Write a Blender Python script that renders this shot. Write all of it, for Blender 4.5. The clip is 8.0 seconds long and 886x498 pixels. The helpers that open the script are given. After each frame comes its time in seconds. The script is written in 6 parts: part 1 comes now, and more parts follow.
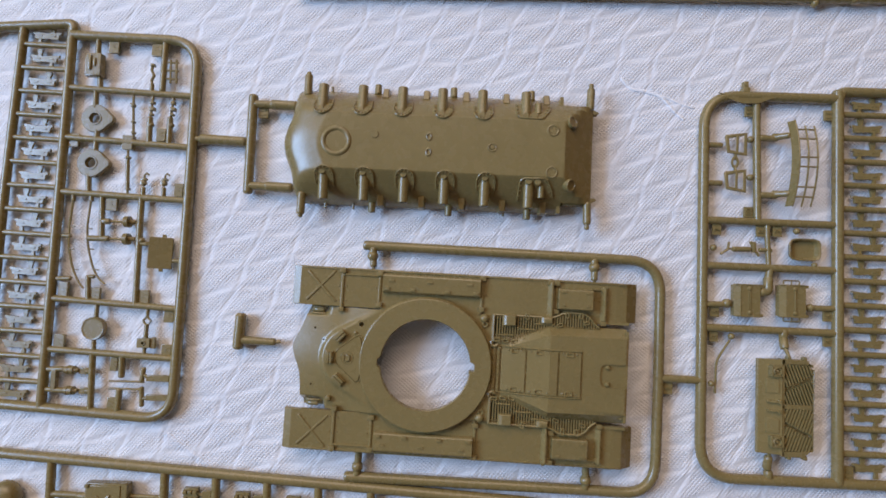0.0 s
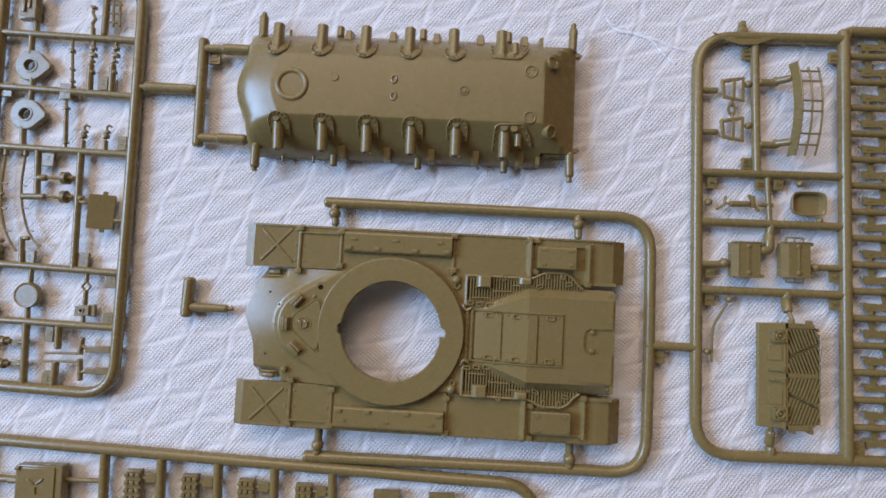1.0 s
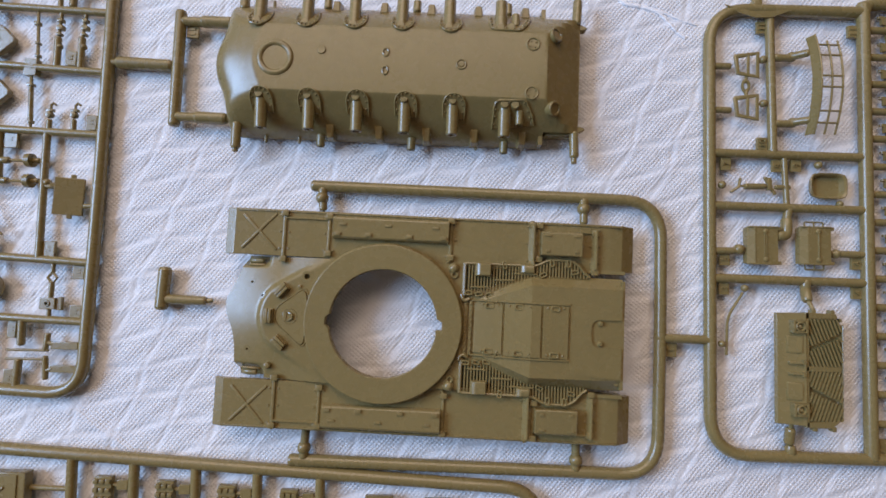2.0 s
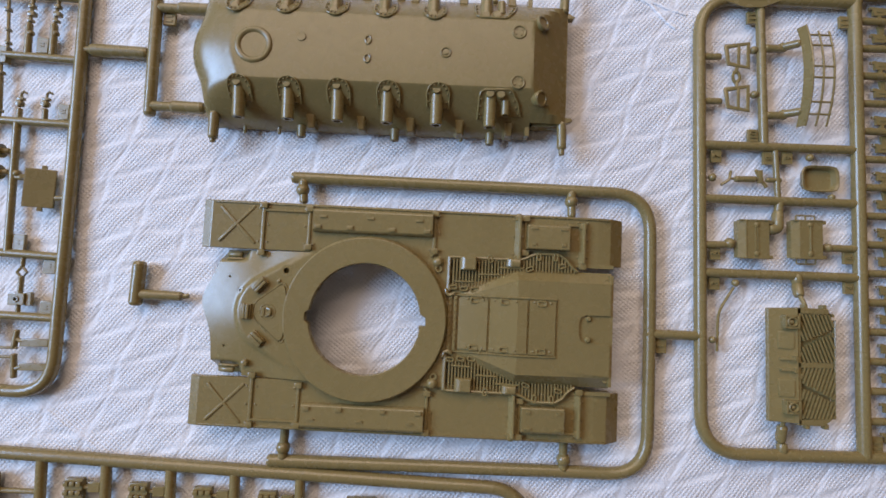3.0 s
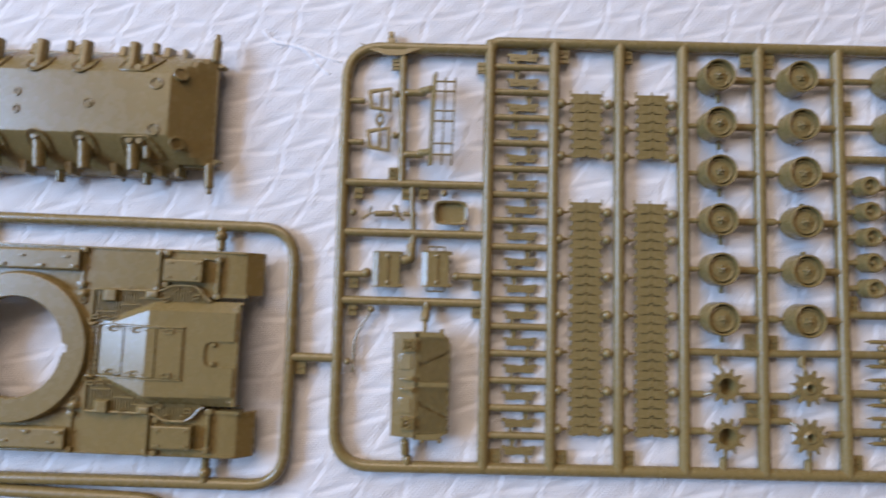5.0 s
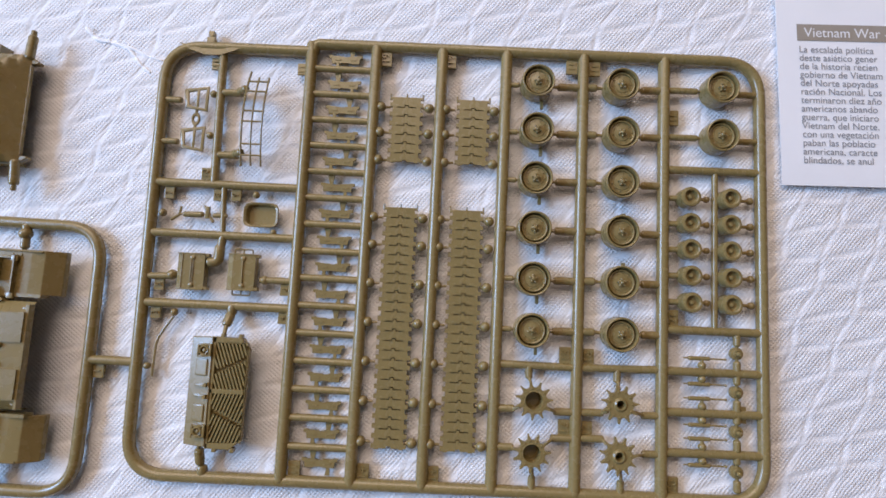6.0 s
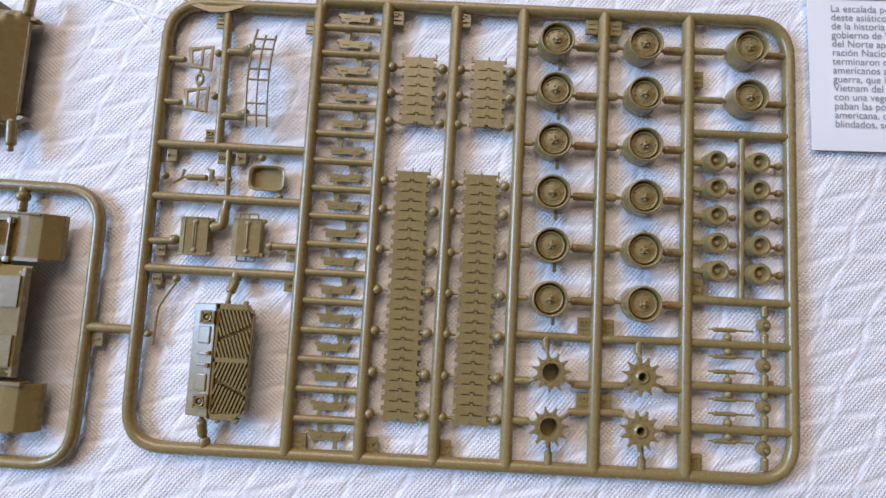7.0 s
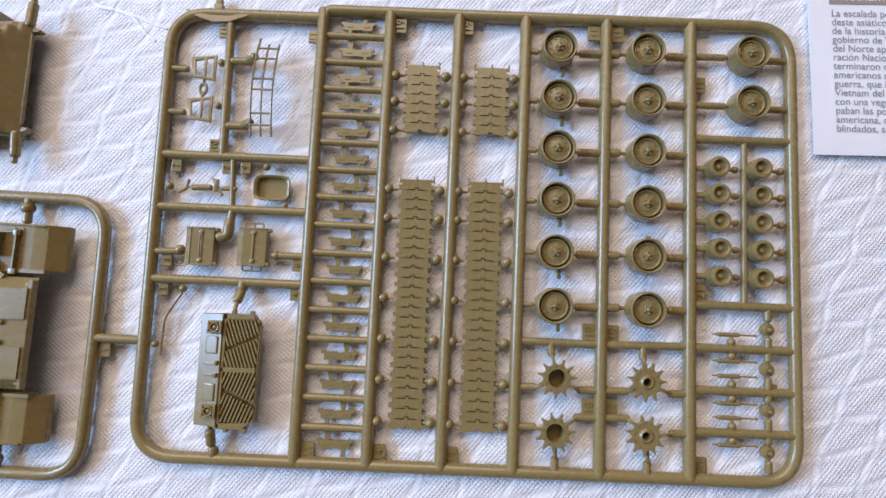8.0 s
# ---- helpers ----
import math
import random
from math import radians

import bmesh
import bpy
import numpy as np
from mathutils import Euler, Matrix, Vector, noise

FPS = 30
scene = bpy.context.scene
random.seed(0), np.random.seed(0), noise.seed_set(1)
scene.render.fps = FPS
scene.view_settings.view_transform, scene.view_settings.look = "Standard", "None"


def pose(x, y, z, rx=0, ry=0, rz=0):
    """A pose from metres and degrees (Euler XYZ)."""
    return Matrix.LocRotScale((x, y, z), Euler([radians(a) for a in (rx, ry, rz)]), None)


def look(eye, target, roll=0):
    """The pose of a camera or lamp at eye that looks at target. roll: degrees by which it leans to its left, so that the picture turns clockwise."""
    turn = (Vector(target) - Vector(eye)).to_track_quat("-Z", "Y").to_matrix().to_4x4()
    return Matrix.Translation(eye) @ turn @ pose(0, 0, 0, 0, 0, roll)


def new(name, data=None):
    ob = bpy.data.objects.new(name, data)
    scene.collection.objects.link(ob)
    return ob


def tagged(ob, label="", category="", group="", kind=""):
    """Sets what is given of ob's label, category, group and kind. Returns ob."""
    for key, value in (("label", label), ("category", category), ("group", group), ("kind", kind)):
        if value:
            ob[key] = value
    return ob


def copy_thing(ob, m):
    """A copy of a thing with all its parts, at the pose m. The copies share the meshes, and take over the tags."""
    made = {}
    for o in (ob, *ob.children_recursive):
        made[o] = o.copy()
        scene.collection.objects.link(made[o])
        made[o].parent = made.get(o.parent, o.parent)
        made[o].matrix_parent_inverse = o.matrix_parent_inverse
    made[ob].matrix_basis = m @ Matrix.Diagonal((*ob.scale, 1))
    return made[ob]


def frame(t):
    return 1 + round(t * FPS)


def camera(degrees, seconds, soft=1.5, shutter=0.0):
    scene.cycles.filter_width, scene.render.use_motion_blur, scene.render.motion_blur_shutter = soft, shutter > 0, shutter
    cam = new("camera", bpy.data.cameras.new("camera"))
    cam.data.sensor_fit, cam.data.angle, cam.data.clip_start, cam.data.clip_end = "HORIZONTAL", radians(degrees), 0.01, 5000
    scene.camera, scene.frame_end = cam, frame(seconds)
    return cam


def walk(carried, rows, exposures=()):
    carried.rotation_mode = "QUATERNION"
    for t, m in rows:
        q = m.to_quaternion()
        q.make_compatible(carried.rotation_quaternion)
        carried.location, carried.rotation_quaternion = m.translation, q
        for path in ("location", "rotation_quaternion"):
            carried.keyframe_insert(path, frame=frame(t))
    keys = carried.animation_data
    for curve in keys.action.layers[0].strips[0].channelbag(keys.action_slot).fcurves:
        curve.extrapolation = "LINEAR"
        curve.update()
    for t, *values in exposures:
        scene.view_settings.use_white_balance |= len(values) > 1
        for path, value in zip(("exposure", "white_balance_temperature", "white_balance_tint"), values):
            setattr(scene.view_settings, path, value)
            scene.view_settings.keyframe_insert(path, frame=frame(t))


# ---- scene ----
import itertools

cam = camera(81.75, 8.0, soft=1.6, shutter=0.3)
EXPOSURES = ((0.0, -0.54, 7400, 21), (4.0, -0.37, 7350, 21), (8.0, 0.03, 7050, 20))
ROWS = [
    (0.0, -0.12382, 0.04988, 0.14559, 3.224, 1.173, 1.559),
    (0.5, -0.12131, 0.04420, 0.13792, 3.360, 1.200, 1.502),
    (1.0, -0.11624, 0.03909, 0.13177, 3.477, 1.032, 1.277),
    (2.5, -0.11713, 0.03519, 0.11992, 3.901, -0.024, 1.029),
    (3.0, -0.11463, 0.03424, 0.11909, 3.965, -0.324, 1.033),
    (3.5, -0.11093, 0.03466, 0.11926, 3.971, -0.625, 1.005),
    (4.0, -0.10375, 0.03588, 0.12264, 4.028, -0.930, 0.867),
    (4.5, -0.07730, 0.03632, 0.13038, 4.502, -0.554, 0.911),
    (5.0, -0.02928, 0.04226, 0.13093, 3.917, -0.260, 0.545),
    (5.2, -0.01184, 0.04407, 0.13080, 4.612, -0.721, 0.395),
    (6.3, 0.01985, 0.03926, 0.12500, 5.547, 0.290, 2.159),
    (6.5, 0.01839, 0.03777, 0.12325, 5.453, 0.382, 2.144),
    (7.0, 0.01655, 0.03376, 0.12133, 5.416, 0.328, 2.181),
    (7.5, 0.01570, 0.03485, 0.12053, 5.187, 0.237, 1.693),
    (8.0, 0.01478, 0.03624, 0.12215, 5.043, 0.146, 1.622),
]
walk(cam, [(t, pose(x, y, z, rx, ry, rz)) for t, x, y, z, rx, ry, rz in ROWS], EXPOSURES)

MM = 0.001  # everything on the table is written in millimetres


# ---- light ----
def lamp(name, eye, target, sx, sy, watts, colour):
    data = bpy.data.lights.new(name, "AREA")
    data.shape, data.size, data.size_y, data.energy, data.color = "RECTANGLE", sx, sy, watts, colour
    ob = new(name, data)
    ob.matrix_world = look(eye, target)
    return ob


world = bpy.data.worlds.new("world")
scene.world = world
world.use_nodes = True
sky = world.node_tree.nodes.new("ShaderNodeTexSky")
sky.sky_type, sky.sun_disc = "NISHITA", False
sky.sun_elevation, sky.sun_rotation = radians(35), radians(200)
world.node_tree.nodes["Background"].inputs["Strength"].default_value = 0.1
world.node_tree.links.new(sky.outputs[0], world.node_tree.nodes["Background"].inputs["Color"])

# blue skylight by the unseen west window; warm fill by an added north one
lamp("west_daylight", (-1.082, 0.22, 0.693), (-0.102, 0.16, 0.073), 0.60, 0.46, 23.0, (0.31, 0.58, 1.0))
lamp("north_daylight", (-0.37, 1.13, 1.18), (-0.27, 0.13, 0.38), 1.40, 1.16, 20.0, (1.0, 0.87, 0.74))


# ---- materials ----
def material(name, rough=0.5, metal=0.0):
    m = bpy.data.materials.new(name)
    m.use_nodes = True
    b = m.node_tree.nodes["Principled BSDF"]
    b.inputs["Roughness"].default_value, b.inputs["Metallic"].default_value = rough, metal
    return m, m.node_tree.nodes, m.node_tree.links, b


def mixed(nodes, links, fac, a, b):
    mix = nodes.new("ShaderNodeMix")
    mix.data_type = "RGBA"
    links.new(fac, mix.inputs[0])
    for socket, value in ((mix.inputs[6], a), (mix.inputs[7], b)):
        if isinstance(value, tuple):
            socket.default_value = (*value, 1)
        else:
            links.new(value, socket)
    return mix.outputs[2]


def noisy(nodes, links, scale, detail=3.0, coord="Object"):
    n, c = nodes.new("ShaderNodeTexNoise"), nodes.new("ShaderNodeTexCoord")
    n.inputs["Scale"].default_value, n.inputs["Detail"].default_value = scale, detail
    links.new(c.outputs[coord], n.inputs["Vector"])
    return n.outputs["Fac"]


def ramped(nodes, links, fac, lo, hi, out_lo=0.0, out_hi=1.0):
    r = nodes.new("ShaderNodeMapRange")
    for n, v in enumerate((lo, hi, out_lo, out_hi)):
        r.inputs[n + 1].default_value = v
    links.new(fac, r.inputs[0])
    return r.outputs[0]


def bumped(nodes, links, bsdf, height, distance, strength=1.0, under=None):
    b = nodes.new("ShaderNodeBump")
    b.inputs["Distance"].default_value, b.inputs["Strength"].default_value = distance, strength
    links.new(height, b.inputs["Height"])
    if under is not None:
        links.new(under, b.inputs["Normal"])
    links.new(b.outputs[0], bsdf.inputs["Normal"])
    return b.outputs[0]


def plastic(name, colour, dark, rough):
    m, n, l, b = material(name, rough)
    wide = ramped(n, l, noisy(n, l, 55, 3), 0.35, 0.65)
    info = n.new("ShaderNodeObjectInfo")
    tone = mixed(n, l, wide, dark, colour)
    tint = mixed(n, l, ramped(n, l, info.outputs["Random"], 0, 1, 0, 0.35), tone, tuple(min(1, 1.12 * c) for c in colour))
    l.new(tint, b.inputs["Base Color"])
    l.new(ramped(n, l, noisy(n, l, 420, 4), 0.3, 0.7, rough - 0.03, rough + 0.03), b.inputs["Roughness"])
    b.inputs["IOR"].default_value = 1.6
    bumped(n, l, b, noisy(n, l, 2600, 3), 0.00002, 0.5)
    return m


OLIVE = plastic("olive_plastic", (0.252, 0.182, 0.068), (0.236, 0.170, 0.063), 0.27)


def cloth_material():
    m, n, l, b = material("white_damask", 0.92)
    pos = n.new("ShaderNodeTexCoord")
    split = n.new("ShaderNodeSeparateXYZ")
    l.new(pos.outputs["Object"], split.inputs[0])

    def calc(op, a, c=None):
        x = n.new("ShaderNodeMath")
        x.operation = op
        for socket, v in zip(x.inputs, (a, c)):
            if v is None:
                continue
            if isinstance(v, (int, float)):
                socket.default_value = v
            else:
                l.new(v, socket)
        return x.outputs[0]

    # raised pips about a millimetre apart in staggered rows fill the cells; slanting threads cover the bands between
    band = n.new("ShaderNodeAttribute")
    band.attribute_name = "band"
    drift, sway = (calc("MULTIPLY", calc("SUBTRACT", noisy(n, l, f, 2), 0.5), 5.0) for f in (190, 260))
    lean_u = calc("ADD", calc("ADD", calc("MULTIPLY", split.outputs[0], 5000.0), calc("MULTIPLY", split.outputs[1], 6300.0)), drift)
    lean_v = calc("ADD", calc("ADD", calc("MULTIPLY", split.outputs[0], 6000.0), calc("MULTIPLY", split.outputs[1], -5100.0)), sway)
    hump = lambda a: calc("ABSOLUTE", calc("COSINE", calc("MULTIPLY", a, 0.5)))
    pips = calc("ADD", calc("MULTIPLY", calc("MULTIPLY", hump(lean_u), hump(lean_v)), 0.5), calc("MULTIPLY", noisy(n, l, 700, 4), 0.5))
    wob = calc("MULTIPLY", calc("SUBTRACT", noisy(n, l, 210, 3), 0.5), 7.0)
    twist = calc("SINE", calc("ADD", calc("ADD", calc("MULTIPLY", split.outputs[0], 5200.0), calc("MULTIPLY", split.outputs[1], -4300.0)), wob))
    inside = calc("SUBTRACT", 1.0, calc("MULTIPLY", band.outputs["Fac"], 0.65))
    height = calc("ADD", calc("MULTIPLY", pips, inside), calc("MULTIPLY", calc("MULTIPLY", twist, band.outputs["Fac"]), 0.06))
    first = bumped(n, l, b, height, 0.00075, 0.52)
    bumped(n, l, b, noisy(n, l, 3200, 3), 0.00006, 0.4, first)
    tone = mixed(n, l, ramped(n, l, noisy(n, l, 22, 4), 0.3, 0.7), (0.80, 0.79, 0.79), (0.85, 0.845, 0.84))
    l.new(tone, b.inputs["Base Color"])
    b.inputs["Sheen Weight"].default_value = 0.15
    return m


CLOTH = cloth_material()


def plain(name, a, b2, rough, scale, bump=0.0, bump_scale=100):
    m, n, l, b = material(name, rough)
    l.new(mixed(n, l, ramped(n, l, noisy(n, l, scale, 4), 0.3, 0.7), a, b2), b.inputs["Base Color"])
    if bump:
        bumped(n, l, b, noisy(n, l, bump_scale, 4), bump, 0.5)
    return m


PAPER = plain("coated_paper", (0.87, 0.87, 0.87), (0.90, 0.90, 0.90), 0.5, 60, 0.00003, 600)
INK = plain("grey_ink", (0.27, 0.27, 0.28), (0.32, 0.32, 0.33), 0.6, 300)
TAUPE = plain("taupe_ink", (0.33, 0.28, 0.22), (0.36, 0.31, 0.25), 0.5, 300)
WHITE_INK = plain("unprinted_letters", (0.80, 0.80, 0.80), (0.84, 0.84, 0.84), 0.5, 300)
COTTON = plain("cotton_thread", (0.90, 0.90, 0.90), (0.93, 0.93, 0.93), 0.9, 500, 0.0001, 4000)
# room paints, all out of view: toned for the light they bounce
WALL = plain("cream_wall_paint", (0.76, 0.70, 0.63), (0.80, 0.74, 0.67), 0.8, 2, 0.001, 60)
LOW_BOUNCE_WALL = plain("low_bounce_brown", (0.10, 0.07, 0.05), (0.13, 0.09, 0.065), 0.7, 2, 0.001, 60)
WARM_BOUNCE_WALL = plain("warm_bounce_russet", (0.34, 0.21, 0.13), (0.40, 0.25, 0.16), 0.7, 2, 0.001, 60)
CEILING = plain("bounce_toned_ceiling", (0.44, 0.44, 0.41), (0.50, 0.49, 0.46), 0.85, 2)
BOARDS = plain("floor_wood", (0.20, 0.12, 0.07), (0.28, 0.18, 0.10), 0.45, 5)
OAK = plain("table_wood", (0.26, 0.16, 0.09), (0.33, 0.21, 0.12), 0.45, 9)
FRAME_PAINT = plain("white_gloss_paint", (0.78, 0.78, 0.76), (0.82, 0.82, 0.80), 0.35, 4)


# ---- shaping ----
ORIGIN = {}


def mesh_of(name, bm, mat, sharp=38):
    bmesh.ops.recalc_face_normals(bm, faces=bm.faces)
    bmesh.ops.scale(bm, vec=(MM, MM, MM), verts=bm.verts)
    bm.normal_update()
    # hard edges: sharp folds, and where a narrow bevel meets a wide face
    for e in bm.edges:
        if len(e.link_faces) == 2:
            turn, (p, q) = e.calc_face_angle(0.0), (f.calc_area() + 1e-12 for f in e.link_faces)
            e.smooth = turn < radians(sharp) and not (turn > radians(14) and max(p, q) > 6 * min(p, q))
    soft_shaded = any(e.smooth for e in bm.edges)
    me = bpy.data.meshes.new(name)
    bm.to_mesh(me)
    bm.free()
    me.materials.append(mat)
    me.polygons.foreach_set("use_smooth", [soft_shaded] * len(me.polygons))
    return me


def thing(name, x, y, label, category, turn=0.0, group="", kind=""):
    """An Empty at the base of a thing, at x, y millimetres on the cloth."""
    ob = tagged(new(name), label, category, group, kind)
    ob.matrix_basis = pose(x * MM, y * MM, 0, 0, 0, turn)
    ob.empty_display_size = 0.01
    ORIGIN[ob.name] = (x, y)
    return ob


def part(name, bm, mat, parent, label="", sharp=38):
    """One mesh under a thing or a part, in the thing's own millimetres."""
    ob = new(name, mesh_of(name, bm, mat, sharp))
    ob.parent = parent
    if label:
        ob["label"] = label
    return ob


def again(ob, x, y, z=0.0, turn=0.0):
    """The same part once more, with its sub-parts, at a place in its thing's millimetres."""
    return copy_thing(ob, pose(x * MM, y * MM, z * MM, 0, 0, turn))


def V(p):
    return Vector((p[0], p[1], p[2] if len(p) > 2 else 0.0))


def rounded(points, radius, n=6):
    """A polyline with its inner corners rounded."""
    pts = [V(p) for p in points]
    out = [pts[0]]
    for a, b, c in zip(pts, pts[1:], pts[2:]):
        r = min(radius, (a - b).length * 0.49, (c - b).length * 0.49)
        p, q = b + (a - b).normalized() * r, b + (c - b).normalized() * r
        for k in range(n + 1):
            t = k / n
            out.append(p * (1 - t) ** 2 + b * 2 * t * (1 - t) + q * t * t)
    return out + [pts[-1]]


def tube(bm, points, r, seg=12, ends="round", flat=1.0, r_end=None):
    """A round bar along a polyline, with softened or flat ends. flat: its height over its width."""
    pts = [V(p) for p in points]
    radii = [r + ((r_end or r) - r) * k / max(1, len(pts) - 1) for k in range(len(pts))]
    if ends == "round":
        d0, d1 = (pts[0] - pts[1]).normalized(), (pts[-1] - pts[-2]).normalized()
        r0, r1 = radii[0], radii[-1]
        pts = [pts[0] + d0 * r0 * 0.55, pts[0] + d0 * r0 * 0.38] + pts + [pts[-1] + d1 * r1 * 0.38, pts[-1] + d1 * r1 * 0.55]
        radii = [r0 * 0.5, r0 * 0.84] + radii + [r1 * 0.84, r1 * 0.5]
    rings = []
    for k, p in enumerate(pts):
        t = (pts[min(k + 1, len(pts) - 1)] - pts[max(k - 1, 0)]).normalized()
        side = t.cross(Vector((0, 0, 1)))
        side = side.normalized() if side.length > 1e-4 else Vector((1, 0, 0))
        up = side.cross(t).normalized()
        rings.append([bm.verts.new(p + radii[k] * (math.cos(a) * side + flat * math.sin(a) * up)) for a in (2 * math.pi * j / seg for j in range(seg))])
    for a, b in zip(rings, rings[1:]):
        for j in range(seg):
            bm.faces.new((a[j], a[(j + 1) % seg], b[(j + 1) % seg], b[j]))
    bm.faces.new(rings[0][::-1])
    bm.faces.new(rings[-1])
    return bm


def bar(points, r, seg=12, ends="round", flat=1.0, r_end=None):
    return tube(bmesh.new(), points, r, seg, ends, flat, r_end)


def block(bm, x0, x1, y0, y1, z0, z1, bev=0.12):
    """A box with softened edges."""
    made = bmesh.ops.create_cube(bm, size=1.0)["verts"]
    for v in made:
        v.co = Vector(((x0 + x1) / 2 + v.co.x * (x1 - x0), (y0 + y1) / 2 + v.co.y * (y1 - y0), (z0 + z1) / 2 + v.co.z * (z1 - z0)))
    if bev:
        edges = {e for v in made for e in v.link_edges}
        bmesh.ops.bevel(bm, geom=list(edges), offset=bev, segments=2, profile=0.6, affect="EDGES")
    return bm


def cube(x0, x1, y0, y1, z0, z1, bev=0.12):
    return block(bmesh.new(), x0, x1, y0, y1, z0, z1, bev)


def lathe(bm, profile, x=0.0, y=0.0, seg=28):
    """A turned body about an upright axis; profile: radius, height."""
    rings = []
    for r, z in profile:
        if r < 1e-4:
            rings.append([bm.verts.new((x, y, z))])
        else:
            rings.append([bm.verts.new((x + r * math.cos(2 * math.pi * j / seg), y + r * math.sin(2 * math.pi * j / seg), z)) for j in range(seg)])
    for a, b in zip(rings, rings[1:]):
        for j in range(seg):
            k = (j + 1) % seg
            if len(a) == 1 and len(b) > 1:
                bm.faces.new((a[0], b[j], b[k]))
            elif len(b) == 1 and len(a) > 1:
                bm.faces.new((a[j], a[k], b[0]))
            elif len(a) > 1:
                bm.faces.new((a[j], a[k], b[k], b[j]))
    return bm


def turned(profile, x=0.0, y=0.0, seg=28):
    return lathe(bmesh.new(), profile, x, y, seg)


def prism(bm, outline, z0, z1, bev=0.0):
    """A plate with the given outline."""
    low = [bm.verts.new((x, y, z0)) for x, y in outline]
    high = [bm.verts.new((x, y, z1)) for x, y in outline]
    count = len(outline)
    bm.faces.new(low[::-1])
    top = bm.faces.new(high)
    for j in range(count):
        bm.faces.new((low[j], low[(j + 1) % count], high[(j + 1) % count], high[j]))
    if bev:
        bmesh.ops.bevel(bm, geom=list(top.edges), offset=bev, segments=1, affect="EDGES")
    return bm


def plate(outline, z0, z1, bev=0.0):
    return prism(bmesh.new(), outline, z0, z1, bev)


def ring_torus(bm, x, y, z, radius, r, seg=28, sub=8, sx=1.0, sy=1.0):
    rings = []
    for j in range(seg):
        a = 2 * math.pi * j / seg
        rings.append([bm.verts.new((x + sx * math.cos(a) * (radius + r * math.cos(b)), y + sy * math.sin(a) * (radius + r * math.cos(b)), z + r * math.sin(b))) for b in (2 * math.pi * k / sub for k in range(sub))])
    for j in range(seg):
        a, b = rings[j], rings[(j + 1) % seg]
        for k in range(sub):
            bm.faces.new((a[k], b[k], b[(k + 1) % sub], a[(k + 1) % sub]))
    return bm


def sheet(bm, us, vs, f):
    """A surface from a grid: f(u, v) gives a point, or None for a hole."""
    grid = [[(bm.verts.new(p) if (p := f(u, v)) is not None else None) for v in vs] for u in us]
    for a, b in zip(grid, grid[1:]):
        for j in range(len(vs) - 1):
            four = (a[j], b[j], b[j + 1], a[j + 1])
            if None not in four:
                bm.faces.new(four)
    return bm


def raised_text(name, text, size, x, y, z, turn, mat, parent, depth=0.12, align="CENTER"):
    """Lettering in the built-in font, as a mesh under its part."""
    data = bpy.data.curves.new(name, "FONT")
    data.body, data.size, data.extrude = text, size * MM, depth * MM
    data.align_x, data.align_y = align, "CENTER" if align == "CENTER" else "TOP_BASELINE"
    helper = bpy.data.objects.new(name, data)
    scene.collection.objects.link(helper)
    me = bpy.data.meshes.new_from_object(helper.evaluated_get(bpy.context.evaluated_depsgraph_get()))
    bpy.data.objects.remove(helper)
    bpy.data.curves.remove(data)
    me.materials.clear()
    me.materials.append(mat)
    ob = new(name, me)
    ob.parent = parent
    ob.matrix_basis = pose(x * MM, y * MM, z * MM, 0, 0, turn)
    return ob


def span(a, b, n):
    return [a + (b - a) * k / (n - 1) for k in range(n)]

# ---- the room, table and cloth ----
def slab(name, x0, x1, y0, y1, z0, z1, mat, label, category, bev=0.0):
    ob = new(name, mesh_of(name, cube(x0, x1, y0, y1, z0, z1, bev), mat))
    return tagged(ob, label, category, kind="structure")


# unseen shell: russet south warms the fill, dark east and taupe ceiling hold it down
slab("floor", -1200, 1900, -1900, 1200, -790, -750, BOARDS, "dark wooden floor of the room", "floor")
slab("ceiling", -1200, 1900, -1900, 1200, 1950, 1990, CEILING, "plain unseen ceiling, toned taupe to set bounced light", "ceiling")
slab("wall_south", -1200, 1900, -2000, -1900, -750, 1950, WARM_BOUNCE_WALL, "plain unseen wall, tinted russet to bounce warm light", "wall")
slab("wall_east", 1900, 2000, -1900, 1200, -750, 1950, LOW_BOUNCE_WALL, "plain unseen wall, dark brown to cut bounced light", "wall")


def wall_with_window():
    bm = bmesh.new()
    block(bm, -1200, -1100, -1900, -150, -750, 1950, 0)
    block(bm, -1200, -1100, 590, 1200, -750, 1950, 0)
    block(bm, -1200, -1100, -150, 590, -750, 400, 0)
    block(bm, -1200, -1100, -150, 590, 1040, 1950, 0)
    return tagged(new("wall_west", mesh_of("wall_west", bm, WALL)), "cream painted wall with a small window opening", "wall", kind="structure")


wall_with_window()


# unseen wall, opened only to let the added warm fill in
def north_wall():
    bm = bmesh.new()
    block(bm, -1200, -1090, 1200, 1300, -750, 1950, 0)
    block(bm, 350, 1900, 1200, 1300, -750, 1950, 0)
    block(bm, -1090, 350, 1200, 1300, -750, 600, 0)
    block(bm, -1090, 350, 1200, 1300, 1800, 1950, 0)
    return tagged(new("wall_north", mesh_of("wall_north", bm, WALL)), "cream painted unseen wall with an opening for the fill", "wall", kind="structure")


